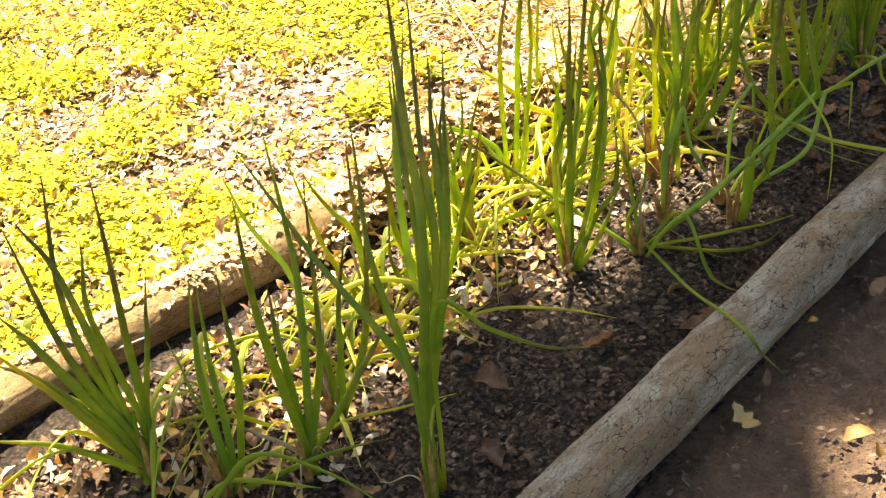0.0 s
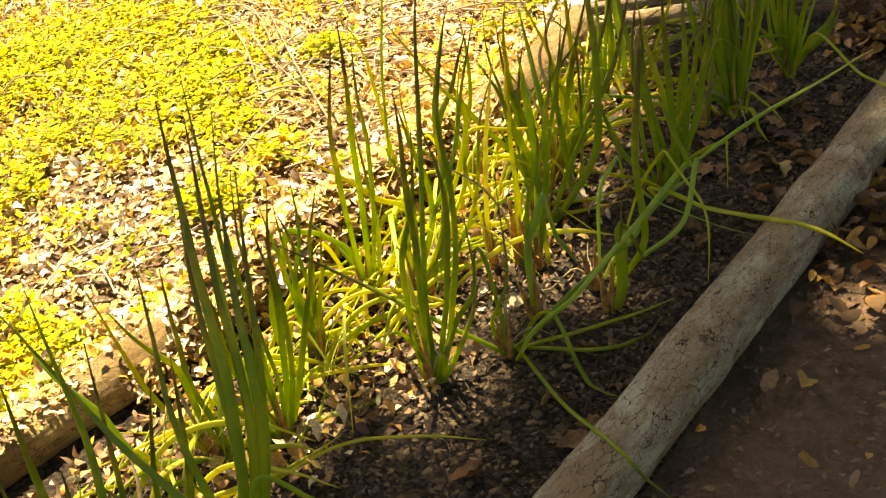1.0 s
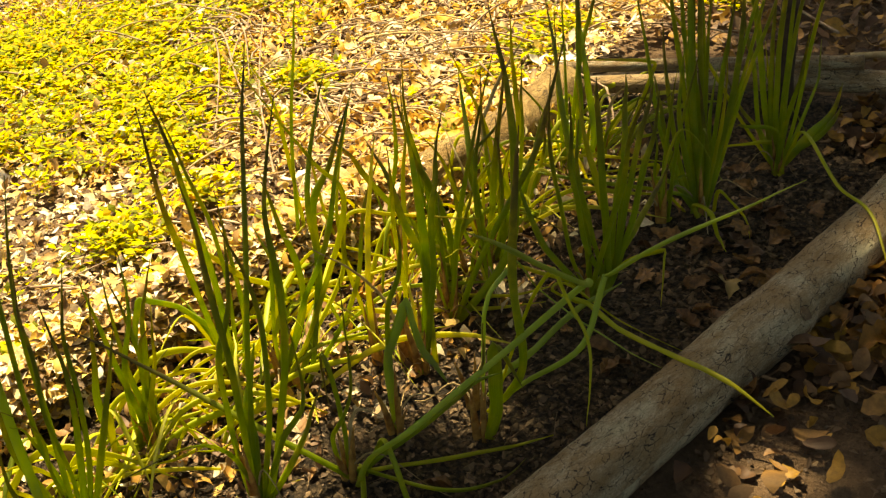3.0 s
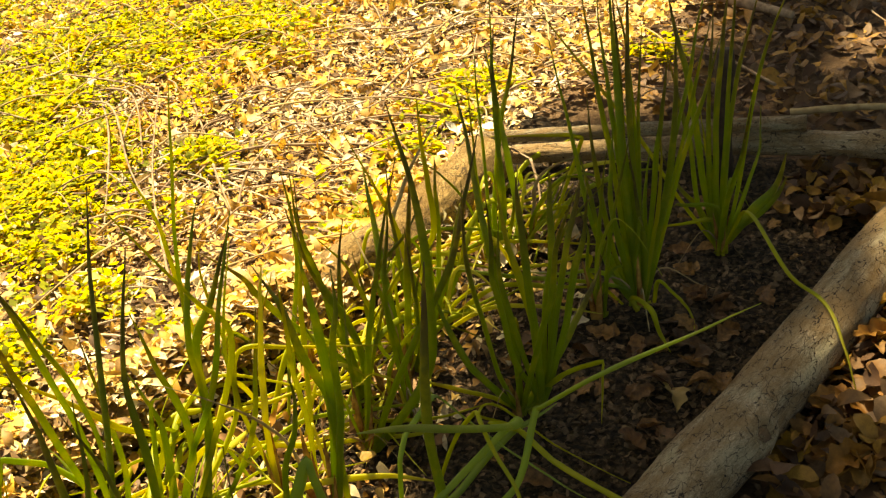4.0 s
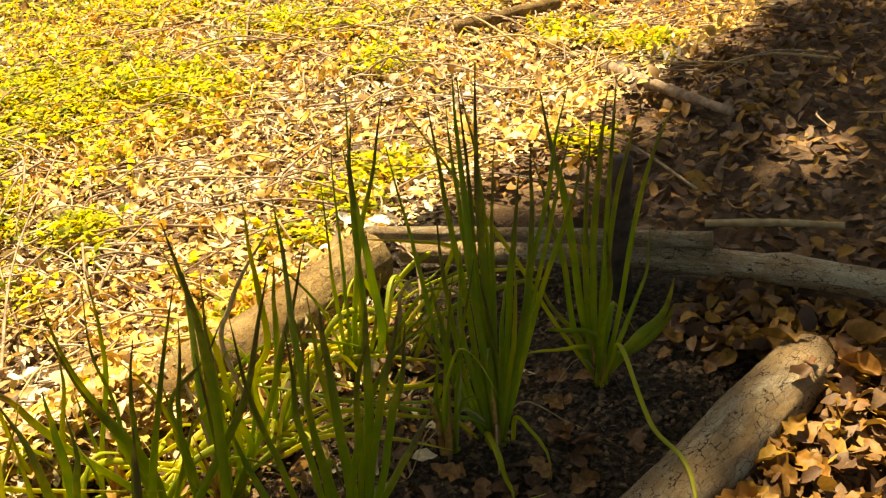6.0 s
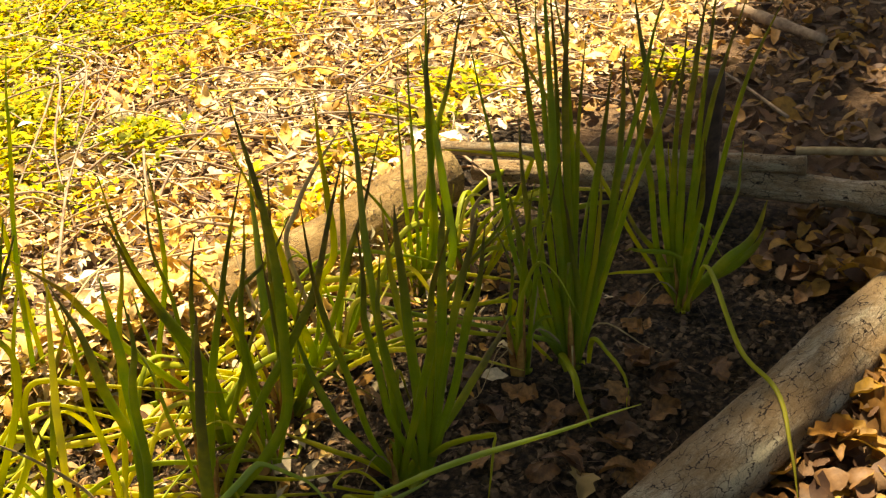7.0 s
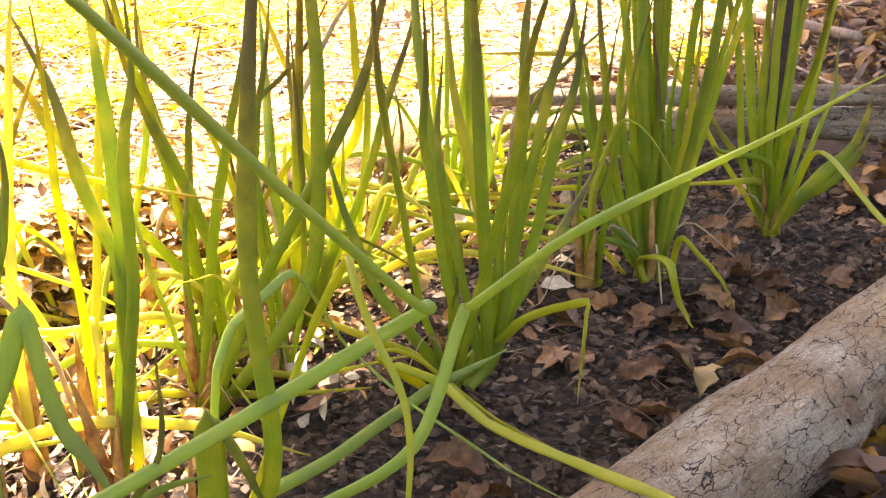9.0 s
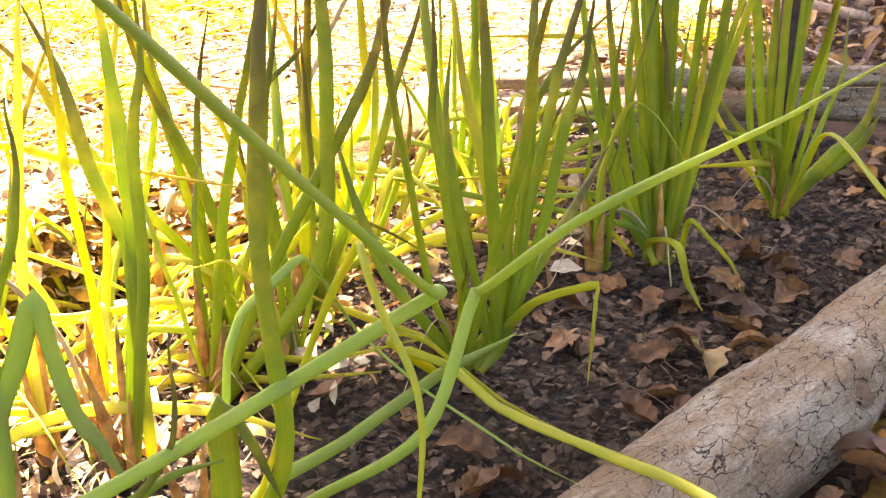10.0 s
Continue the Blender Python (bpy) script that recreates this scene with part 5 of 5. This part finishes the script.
def litter(name, label, spots, sizes, material, own_seed, lift, wide=(0.36, 0.52), steep=0.35, heap=None, jag=0.34, blunt=0.62, rows=6):
    """Many dead leaves in one mesh: spots are (x, y)."""
    own = np.random.RandomState(own_seed)
    n = len(spots)
    cols = 3
    u = np.linspace(0, 1, rows)
    half = np.maximum(0, np.sin(np.pi * u ** 1.3)) ** blunt + 0.05
    s = np.array([-1, 0, 1.0])
    length = own.uniform(*sizes, n)
    width = length * own.uniform(*wide, n)
    cup, curl = own.uniform(-0.5, 1.1, n), own.uniform(-1.5, 1.8, n)
    px = np.repeat((u - 0.5)[None, :, None], n, 0) * length[:, None, None] * np.ones((1, 1, cols))
    py = 0.5 * width[:, None, None] * half[None, :, None] * s[None, None, :] * (1 + jag * own.uniform(-1, 1, (n, rows, cols)))
    pz = cup[:, None, None] * np.abs(py) * 0.7 + curl[:, None, None] * length[:, None, None] * ((u - 0.5) ** 2)[None, :, None] * 0.7
    a, b, c = own.uniform(0, 2 * np.pi, n), own.normal(0, steep, n), own.normal(0, steep, n)
    b, c = b[:, None, None], c[:, None, None]
    py, pz = py * np.cos(b) - pz * np.sin(b), py * np.sin(b) + pz * np.cos(b)
    px, pz = px * np.cos(c) + pz * np.sin(c), -px * np.sin(c) + pz * np.cos(c)
    a = a[:, None, None]
    px, py = px * np.cos(a) - py * np.sin(a), px * np.sin(a) + py * np.cos(a)
    pz = pz - pz.min(axis=(1, 2), keepdims=True) + own.uniform(*lift, n)[:, None, None]
    spots = np.asarray(spots)
    if heap is not None:
        pz = pz + np.array([heap(x, y) for x, y in spots])[:, None, None]
    verts = np.stack([px + spots[:, 0, None, None], py + spots[:, 1, None, None], pz], -1).reshape(-1, 3)
    cell = np.array([(i * cols + j, i * cols + j + 1, (i + 1) * cols + j + 1, (i + 1) * cols + j) for i in range(rows - 1) for j in range(cols - 1)])
    faces = (np.arange(n)[:, None, None] * rows * cols + cell[None]).reshape(-1, 4)
    ob = ob_from(name, verts.tolist(), faces.tolist(), material)
    return tagged(ob, label, "leaf litter", kind="stuff")


def log_drift(x, y):
    """How high the litter is piled against the outer side of the back log."""
    gap = back_log_x(y) - x
    high = 0.052 * float(np.interp(y, (-1.2, -0.45, -0.2, 0.3, 0.42, 0.8), (0.5, 0.55, 0.8, 0.8, 0.7, 0.7))) + 0.012 * noise.noise(Vector((x * 9, y * 9, 2.2)))
    if gap < -0.03:
        return 0.036 * math.exp(-((gap + 0.03) / 0.022) ** 2)
    if gap < 0:
        return 0.064 - 9.0 * gap * gap + 0.006 * noise.noise(Vector((x * 20, y * 20, 1.0)))
    return max(0.0, high * math.exp(-(gap / 0.11) ** 2))


pick = np.random.RandomState(4)
spots = [(x, y) for x, y in zip(pick.uniform(-2.9, -0.58, 36000), pick.uniform(-1.1, 2.6, 36000)) if x < back_log_x(y) - 0.028 and (x > -2.2 or pick.rand() < 0.6)]
# Shade behind the bed is partly in the colour: dark BROWN, not LITTER.
litter("leaf_litter", "brown dead oak leaves behind the bed, darkened for the shade", [(x, y) for x, y in zip(pick.uniform(-0.66, 0.9, 7500), pick.uniform(1.08, 2.7, 7500))], (0.012, 0.040), BROWN, 16, (0.0, 0.018), jag=0.2, blunt=0.5)
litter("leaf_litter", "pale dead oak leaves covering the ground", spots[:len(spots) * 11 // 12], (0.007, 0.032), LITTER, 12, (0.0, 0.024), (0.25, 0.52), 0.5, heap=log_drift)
shreds = [(x, y) for x, y in zip(pick.uniform(-2.2, -0.58, 34000), pick.uniform(-1.0, 2.0, 34000)) if x < back_log_x(y) - 0.028]
litter("leaf_crumbs", "fine pale shreds of dead leaf between the oak leaves", shreds, (0.005, 0.018), SHRED, 27, (0.0, 0.010), (0.3, 0.7), 0.3, heap=log_drift, rows=4)
litter("leaf_litter", "large curled oak leaves lying over the litter", [q for q in spots[len(spots) * 11 // 12:] if q[1] > 0.3 or pick.rand() < 0.2], (0.020, 0.042), LITTER, 22, (0.008, 0.030), (0.28, 0.48), 0.42, heap=log_drift, jag=0.22, rows=9)
spots = [(x, y) for x, y in zip(0.035 + 0.75 * pick.rand(6500) ** 1.5, pick.uniform(-0.8, 1.05, 6500)) if pick.rand() < min(1.0, max(0.015, (y - 0.05) * 1.2))]
spots += [(x, y) for x, y in zip(pick.uniform(-0.20, 0.12, 420), pick.uniform(0.86, 1.04, 420)) if abs(x + 0.034) > 0.035 or y > 0.90]
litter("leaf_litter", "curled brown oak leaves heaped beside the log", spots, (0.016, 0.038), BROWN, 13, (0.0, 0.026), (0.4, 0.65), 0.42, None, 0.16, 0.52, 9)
spots = [(x, y) for x, y in zip(pick.uniform(-0.60, -0.27, 3200), pick.uniform(-0.85, 0.75, 3200)) if x > back_log_x(y) + 0.03 and pick.rand() < (1.0 if x < -0.36 else 0.6)]
litter("leaf_litter", "tan and orange dead leaves caught between the onion stems", spots, (0.008, 0.028), BEDLEAF, 15, (0.0, 0.012), (0.3, 0.55), 0.6)
drift = [(back_log_x(y) - 0.02 - 0.12 * u, y) for u, y in zip(pick.rand(3600) ** 1.4, pick.uniform(-1.2, 0.85, 3600))]
drift += [(back_log_x(y) + 0.03 + 0.03 * u, y) for u, y in zip(pick.rand(1100), pick.uniform(-0.3, 0.75, 1100))]
drift += [(back_log_x(y) + v, y) for v, y in zip(pick.uniform(-0.04, 0.025, 420), np.clip(0.08 + 0.2 * pick.randn(420), -0.5, 0.45))]
litter("leaf_litter", "dead leaves and bits drifted against the back log", drift, (0.006, 0.022), LITTER, 18, (0.0, 0.012), steep=0.5, heap=log_drift)


def log_mound(x, y):
    """How high leaves are heaped over the buried middle of the back log."""
    across = (x - back_log_x(y)) / 0.062
    return 0.074 * math.exp(-across * across) * float(np.interp(y, (-0.24, -0.12, 0.36, 0.46), (0.55, 1.0, 1.0, 0.6))) + 0.006 * noise.noise(Vector((x * 20, y * 20, 1.0)))


mound = [(back_log_x(y) + v, y) for v, y in zip(pick.uniform(-0.11, 0.055, 5200), pick.uniform(-0.24, 0.46, 5200))]
litter("leaf_litter", "golden dead leaves heaped over the back log", mound, (0.008, 0.030), LITTER, 23, (0.0, 0.008), (0.28, 0.5), 0.3, heap=log_mound)
onlog = [(back_log_x(y) + 0.022 * v, y) for v, y in zip(pick.randn(4800), pick.uniform(-1.1, 0.75, 4800)) if abs(v) < 1.3 and noise.noise(Vector((y * 6.0, v * 0.6, 8.0))) > -0.12]
litter("leaf_crumbs", "bits of dead leaf lying on the back log", onlog, (0.003, 0.017), LITTER, 19, (0.0, 0.002), steep=0.2, heap=lambda x, y: 0.030 + 0.032 * math.sqrt(max(0.0, 1 - ((x - back_log_x(y)) / 0.034) ** 2)))
spots = [(x, y) for x, y in zip(0.03 + 0.6 * pick.rand(6000) ** 1.3, pick.uniform(-1.1, 1.0, 6000)) if y > 0.2 or pick.rand() < 0.65]
litter("leaf_crumbs", "brown leaf crumbs and bits on the bare earth", spots, (0.003, 0.014), DUFF, 20, (0.0, 0.003), steep=0.3)
bedspots = [(x, y) for x, y in zip(pick.uniform(-0.57, -0.055, 5200), pick.uniform(-0.9, 0.95, 5200))]
litter("leaf_crumbs", "small crumbs of dead leaf on the soil", bedspots, (0.002, 0.010), DUFF, 14, (0.001, 0.006), (0.25, 0.6), 0.4, heap=bed_height)


def far_litter():
    """Thinner litter that goes on around the place, fading out with distance."""
    own = np.random.RandomState(71)
    x, y = own.normal(-1.0, 2.6, 16000), own.normal(0.8, 2.6, 16000)
    inner = ((x > -2.9) & (x < -0.58) & (y > -1.1) & (y < 2.6)) | ((x > -0.8) & (x < 0.85) & (y > -1.7) & (y < 2.7))
    return [(a, b) for a, b, c in zip(x, y, inner) if not c]


def fringe():
    """The pale litter thins out over the last metre instead of ending in a line."""
    own = np.random.RandomState(74)
    x, y = own.uniform(-4.3, -0.62, 26000), own.uniform(-2.6, 4.0, 26000)
    out = np.hypot(np.maximum(0, -2.85 - x), np.maximum(0, np.maximum(-1.05 - y, y - 2.55)))
    return [(a, b) for a, b, d, r in zip(x, y, out, own.rand(26000)) if d > 0 and r < 1.15 * math.exp(-(d / 0.62) ** 2) + 0.5 * noise.noise(Vector((a * 2.4, b * 2.4, 5.0)))]


litter("leaf_litter", "pale dead oak leaves thinning out over dusty earth", fringe(), (0.014, 0.036), LITTER, 75, (0.0, 0.016), (0.3, 0.55), 0.4, jag=0.2)
around = far_litter()
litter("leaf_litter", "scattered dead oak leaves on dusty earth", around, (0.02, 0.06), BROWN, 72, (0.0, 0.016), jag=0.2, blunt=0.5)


def straw_threads():
    """Thin dry shreds and rootlets strewn over the soil."""
    own = random.Random(41)
    verts, faces = [], []
    for k in range(1100):
        x, y = own.uniform(-0.56, -0.05), own.uniform(-0.85, 0.92)
        a, far = own.uniform(0, 6.28), own.uniform(0.010, 0.05)
        d = Vector((math.cos(a), math.sin(a), 0)) * far
        side = Vector((-d.y, d.x, 0)) * own.uniform(-0.4, 0.4)
        start = Vector((x, y, bed_height(x, y) + 0.004))
        pts = curve_points([start, start + d * 0.5 + side + Vector((0, 0, own.uniform(0.0, 0.004))), start + d + Vector((0, 0, 0.002))], 7)
        v, f, uv = tube(pts, [own.uniform(0.0002, 0.00055)] * 7, 4, 0.6)
        at = len(verts)
        verts += v
        faces += [tuple(i + at for i in q) for q in f]
    return tagged(ob_from("straw_threads", verts, faces, DUFF), "dry straw shreds and rootlets on dark soil", "straw", kind="stuff")


straw_threads()


def soil_crumbs():
    own = np.random.RandomState(31)
    n = 42000
    g = (1 + 5 ** 0.5) / 2
    base = np.array([(-1, g, 0), (1, g, 0), (-1, -g, 0), (1, -g, 0), (0, -1, g), (0, 1, g), (0, -1, -g), (0, 1, -g), (g, 0, -1), (g, 0, 1), (-g, 0, -1), (-g, 0, 1)]) / 1.9
    tri = np.array([(0, 11, 5), (0, 5, 1), (0, 1, 7), (0, 7, 10), (0, 10, 11), (1, 5, 9), (5, 11, 4), (11, 10, 2), (10, 7, 6), (7, 1, 8),
                    (3, 9, 4), (3, 4, 2), (3, 2, 6), (3, 6, 8), (3, 8, 9), (4, 9, 5), (2, 4, 11), (6, 2, 10), (8, 6, 7), (9, 8, 1)])
    x, y = own.uniform(-0.57, -0.04, n), own.uniform(-0.9, 0.95, n)
    size = 0.0005 + 0.0046 * own.rand(n) ** 5
    z = np.array([bed_height(a, b) for a, b in zip(x, y)]) + size * 0.15
    shape = base[None] * (1 + 0.75 * own.uniform(-1, 1, (n, 12, 1))) * size[:, None, None] * own.uniform(0.55, 1.4, (n, 1, 3)) * np.array([1.0, 1.0, 0.7])
    verts = (shape + np.stack([x, y, z], -1)[:, None]).reshape(-1, 3)
    faces = (np.arange(n)[:, None, None] * 12 + tri[None]).reshape(-1, 3)
    return tagged(ob_from("soil_crumbs", verts.tolist(), faces.tolist(), CRUMB, smooth=False), "loose crumbs of dark soil", "soil", kind="stuff")


soil_crumbs()


# ---- weeds ----
def leaflets(spots, sizes, heights, per, seed):
    """Low weeds in one mesh: at each spot a tuft of small oval leaves on all sides."""
    own = np.random.RandomState(seed)
    n = len(spots) * per
    at = np.repeat(np.asarray(spots), per, 0)
    length = own.uniform(*sizes, n)
    width = length * own.uniform(0.35, 0.6, n)
    a, tilt = own.uniform(0, 2 * np.pi, n), own.uniform(-0.5, 1.1, n)
    out, high = own.uniform(0, 0.022, n), own.uniform(*heights, n)
    dx, dy = np.cos(a), np.sin(a)
    frac = np.array([0, 0.45, 0.45, 1.0])
    side = np.array([0, 0.5, -0.5, 0])
    run = length[:, None] * frac
    px = at[:, 0, None] + dx[:, None] * (out[:, None] + run * np.cos(tilt)[:, None]) - dy[:, None] * side * width[:, None]
    py = at[:, 1, None] + dy[:, None] * (out[:, None] + run * np.cos(tilt)[:, None]) + dx[:, None] * side * width[:, None]
    pz = high[:, None] + run * np.sin(tilt)[:, None] * (1 - 0.4 * frac)
    verts = np.stack([px, py, pz], -1).reshape(-1, 3)
    k = np.arange(n) * 4
    faces = np.concatenate([np.stack([k, k + 2, k + 1], -1), np.stack([k + 1, k + 2, k + 3], -1)])
    return verts.tolist(), faces.tolist()


WEED_CLUMPS = ((-1.60, -0.05, 0.18), (-1.18, -0.35, 0.16), (-1.64, 0.25, 0.15), (-1.30, 0.31, 0.17), (-1.22, 0.44, 0.10), (-1.226, 0.013, 0.05), (-0.872, 0.132, 0.05), (-1.17, -0.147, 0.09),
               (-0.913, -0.334, 0.12), (-0.90, -0.485, 0.13), (-0.77, -0.313, 0.06), (-0.777, -0.63, 0.08), (-1.64, 0.57, 0.22), (-1.71, 0.41, 0.18), (-1.28, 0.54, 0.11), (-1.356, 0.128, 0.09),
               (-0.848, 0.112, 0.05), (-0.769, -0.247, 0.05), (-1.078, 0.654, 0.045), (-0.788, 0.923, 0.06), (-1.354, 0.60, 0.09), (-1.03, 0.334, 0.06), (-1.476, 1.156, 0.11), (-0.816, 1.065, 0.06),
               (-0.769, 0.815, 0.05), (-1.064, 0.638, 0.05), (-1.736, 0.996, 0.13), (-0.868, 0.278, 0.05), (-1.635, 1.53, 0.10), (-1.213, 1.438, 0.07), (-0.776, 1.761, 0.08), (-0.60, 1.30, 0.05), (-0.95, 1.75, 0.07))


def weed_patches():
    own = random.Random(8)
    spots = []
    while len(spots) < 1500:
        x, y = own.uniform(-1.9, -0.68), own.uniform(-1.2, 2.6)
        v = noise.noise(Vector((x * 2.6, y * 2.6, 7.7))) + 0.6 * noise.noise(Vector((x * 6.5, y * 6.5, 3.1)))
        if v + 0.5 * (-x - 1.2) > own.uniform(0.0, 0.5):
            spots.append((x, y))
    while len(spots) < 5200:
        x, y = own.uniform(-2.9, -1.45), own.uniform(-1.2, 2.6)
        v = noise.noise(Vector((x * 2.6, y * 2.6, 7.7))) + 0.6 * noise.noise(Vector((x * 6.5, y * 6.5, 3.1)))
        if v + 0.9 * (-x - 1.75) > own.uniform(-0.25, 0.2):
            spots.append((x, y))
    for x, y, wide in WEED_CLUMPS:
        for _ in range(int(5200 * wide * wide) + 8):
            a, r = own.uniform(0, 6.28), wide * own.random() ** 0.6
            r *= 1 + 0.5 * noise.noise(Vector((math.cos(a) * 1.7 + x * 9, math.sin(a) * 1.7 + y * 9, 0.4)))
            spots.append((x + 1.15 * r * math.cos(a), y + r * math.sin(a)))
    for k in range(420):
        y = own.uniform(-1.0, 0.75)
        if noise.noise(Vector((y * 7.0, 1.3, 0.2))) > -0.12:
            spots.append((back_log_x(y) - 0.045 - abs(own.gauss(0, 0.03)), y))
    own_far = np.random.RandomState(73)
    for x, y in zip(own_far.normal(-2.6, 0.9, 4200), own_far.normal(0.7, 1.9, 4200)):
        if not (-2.9 < x < -0.6 and -1.2 < y < 2.6) and x < -1.0 and noise.noise(Vector((x * 2.2, y * 2.2, 7.7))) > -0.15:
            spots.append((x, y))
    v, f = leaflets(spots, (0.009, 0.025), (0.013, 0.040), 11, 5)
    return tagged(ob_from("ground_weeds", v, f, WEED, smooth=False), "low yellow-green weeds spreading over dead leaves", "weeds", kind="stuff")


weed_patches()


# ---- the tree that shades the bed ----
def shade_tree():
    tree = new("oak_tree")
    tagged(tree, "tall leafy oak shading the garden bed", "tree")
    high = 6.6
    slant = SUN_WAY * (high / SUN_WAY.z)
    top = Vector((2.45, 2.5, 0.0)) + slant
    fork = top + Vector((0.1, 0.5, -2.0))
    foot = Vector((top.x, top.y + 0.9, -0.05))
    v, f, uv = tube(curve_points([foot, foot + Vector((0.05, -0.1, 2.4)), fork, top + Vector((0, 0, -0.2))], 24), [0.24 - 0.008 * i for i in range(24)], 14)
    ob_from("trunk", v, f, TRUNK, tree, uvs=uv)
    own = random.Random(3)
    for k in range(10):
        a = 2 * math.pi * k / 10 + own.uniform(-0.2, 0.2)
        start = fork.lerp(top, own.uniform(0.0, 0.9))
        end = top + Vector((2.6 * math.cos(a), 7.6 * math.sin(a), own.uniform(-0.3, 0.5)))
        v, f, uv = tube(curve_points([start, start.lerp(end, 0.5) + Vector((0, 0, 0.25)), end], 12), [0.045 - 0.0034 * i for i in range(12)], 7)
        ob_from("limb", v, f, TRUNK, tree, uvs=uv)
    rs = np.random.RandomState(17)
    n = 84000
    r = np.sqrt(rs.rand(n)) * (1 + 0.015 * rs.randn(n))
    a = rs.rand(n) * 2 * np.pi
    c = np.stack([top.x + 3.3 * r * np.cos(a), top.y + 9.0 * r * np.sin(a), top.z + 0.3 * rs.randn(n)], -1)
    ground = c - np.array(SUN_WAY)[None] * (c[:, 2:3] / SUN_WAY.z)
    rim = np.interp(ground[:, 1], (-2.5, -0.55, -0.4, -0.2, -0.1, 0.0, 0.06, 0.12, 0.2, 0.3, 0.55, 0.8, 1.4, 2.0, 4.0), (-0.42, -0.42, -0.36, -0.33, -0.29, -0.235, -0.20, -0.215, -0.27, -0.315, -0.39, -0.48, -0.57, -0.70, -0.85))
    inside = ground[:, 0] - rim
    patchy = np.array([noise.noise(Vector((gx * 9.0, gy * 9.0, 0.5))) + 0.6 * noise.noise(Vector((gx * 21.0, gy * 21.0, 3.5))) for gx, gy in ground[:, :2]])
    keep = patchy * 0.13 + inside + 0.02 * rs.randn(n) > 0.025
    for gx, gy, gap in ((0.10, 0.80, 0.085), (0.12, 0.60, 0.05), (0.0, 0.48, 0.01), (0.20, -0.25, 0.035), (0.12, 0.19, 0.02), (-0.28, 1.46, 0.05)):
        keep &= np.hypot(ground[:, 0] - gx, ground[:, 1] - gy) > gap + 0.05
    low = np.stack([rs.uniform(-0.14, 0.8, 900), rs.uniform(-1.3, 0.48, 900), np.zeros(900)], -1)
    for gx, gy in ((0.20, -0.25), (0.12, 0.19)):
        low[:, 1] = np.where(np.hypot(low[:, 0] - gx, low[:, 1] - gy) < 0.10, -1.2, low[:, 1])
    low[:170] = np.stack([rs.uniform(-0.24, 0.0, 170), rs.uniform(0.40, 0.74, 170), np.zeros(170)], -1)
    c = np.concatenate([c[keep], low + np.array(SUN_WAY)[None] * ((high + 0.3 * rs.randn(900, 1)) / SUN_WAY.z)])
    n = len(c)
    u = rs.randn(n, 3)
    u /= np.linalg.norm(u, axis=1, keepdims=True)
    w = np.cross(u, rs.randn(n, 3))
    w /= np.linalg.norm(w, axis=1, keepdims=True)
    length, width = rs.uniform(0.08, 0.12, (n, 1)), rs.uniform(0.035, 0.05, (n, 1))
    verts = np.stack([c - u * length, c + w * width, c + u * length, c - w * width], 1).reshape(-1, 3)
    k = np.arange(n)[:, None] * 4
    ob_from("crown", verts.tolist(), (k + np.array([[0, 1, 2, 3]])).tolist(), CROWN, tree, smooth=False)
    return tree


shade_tree()
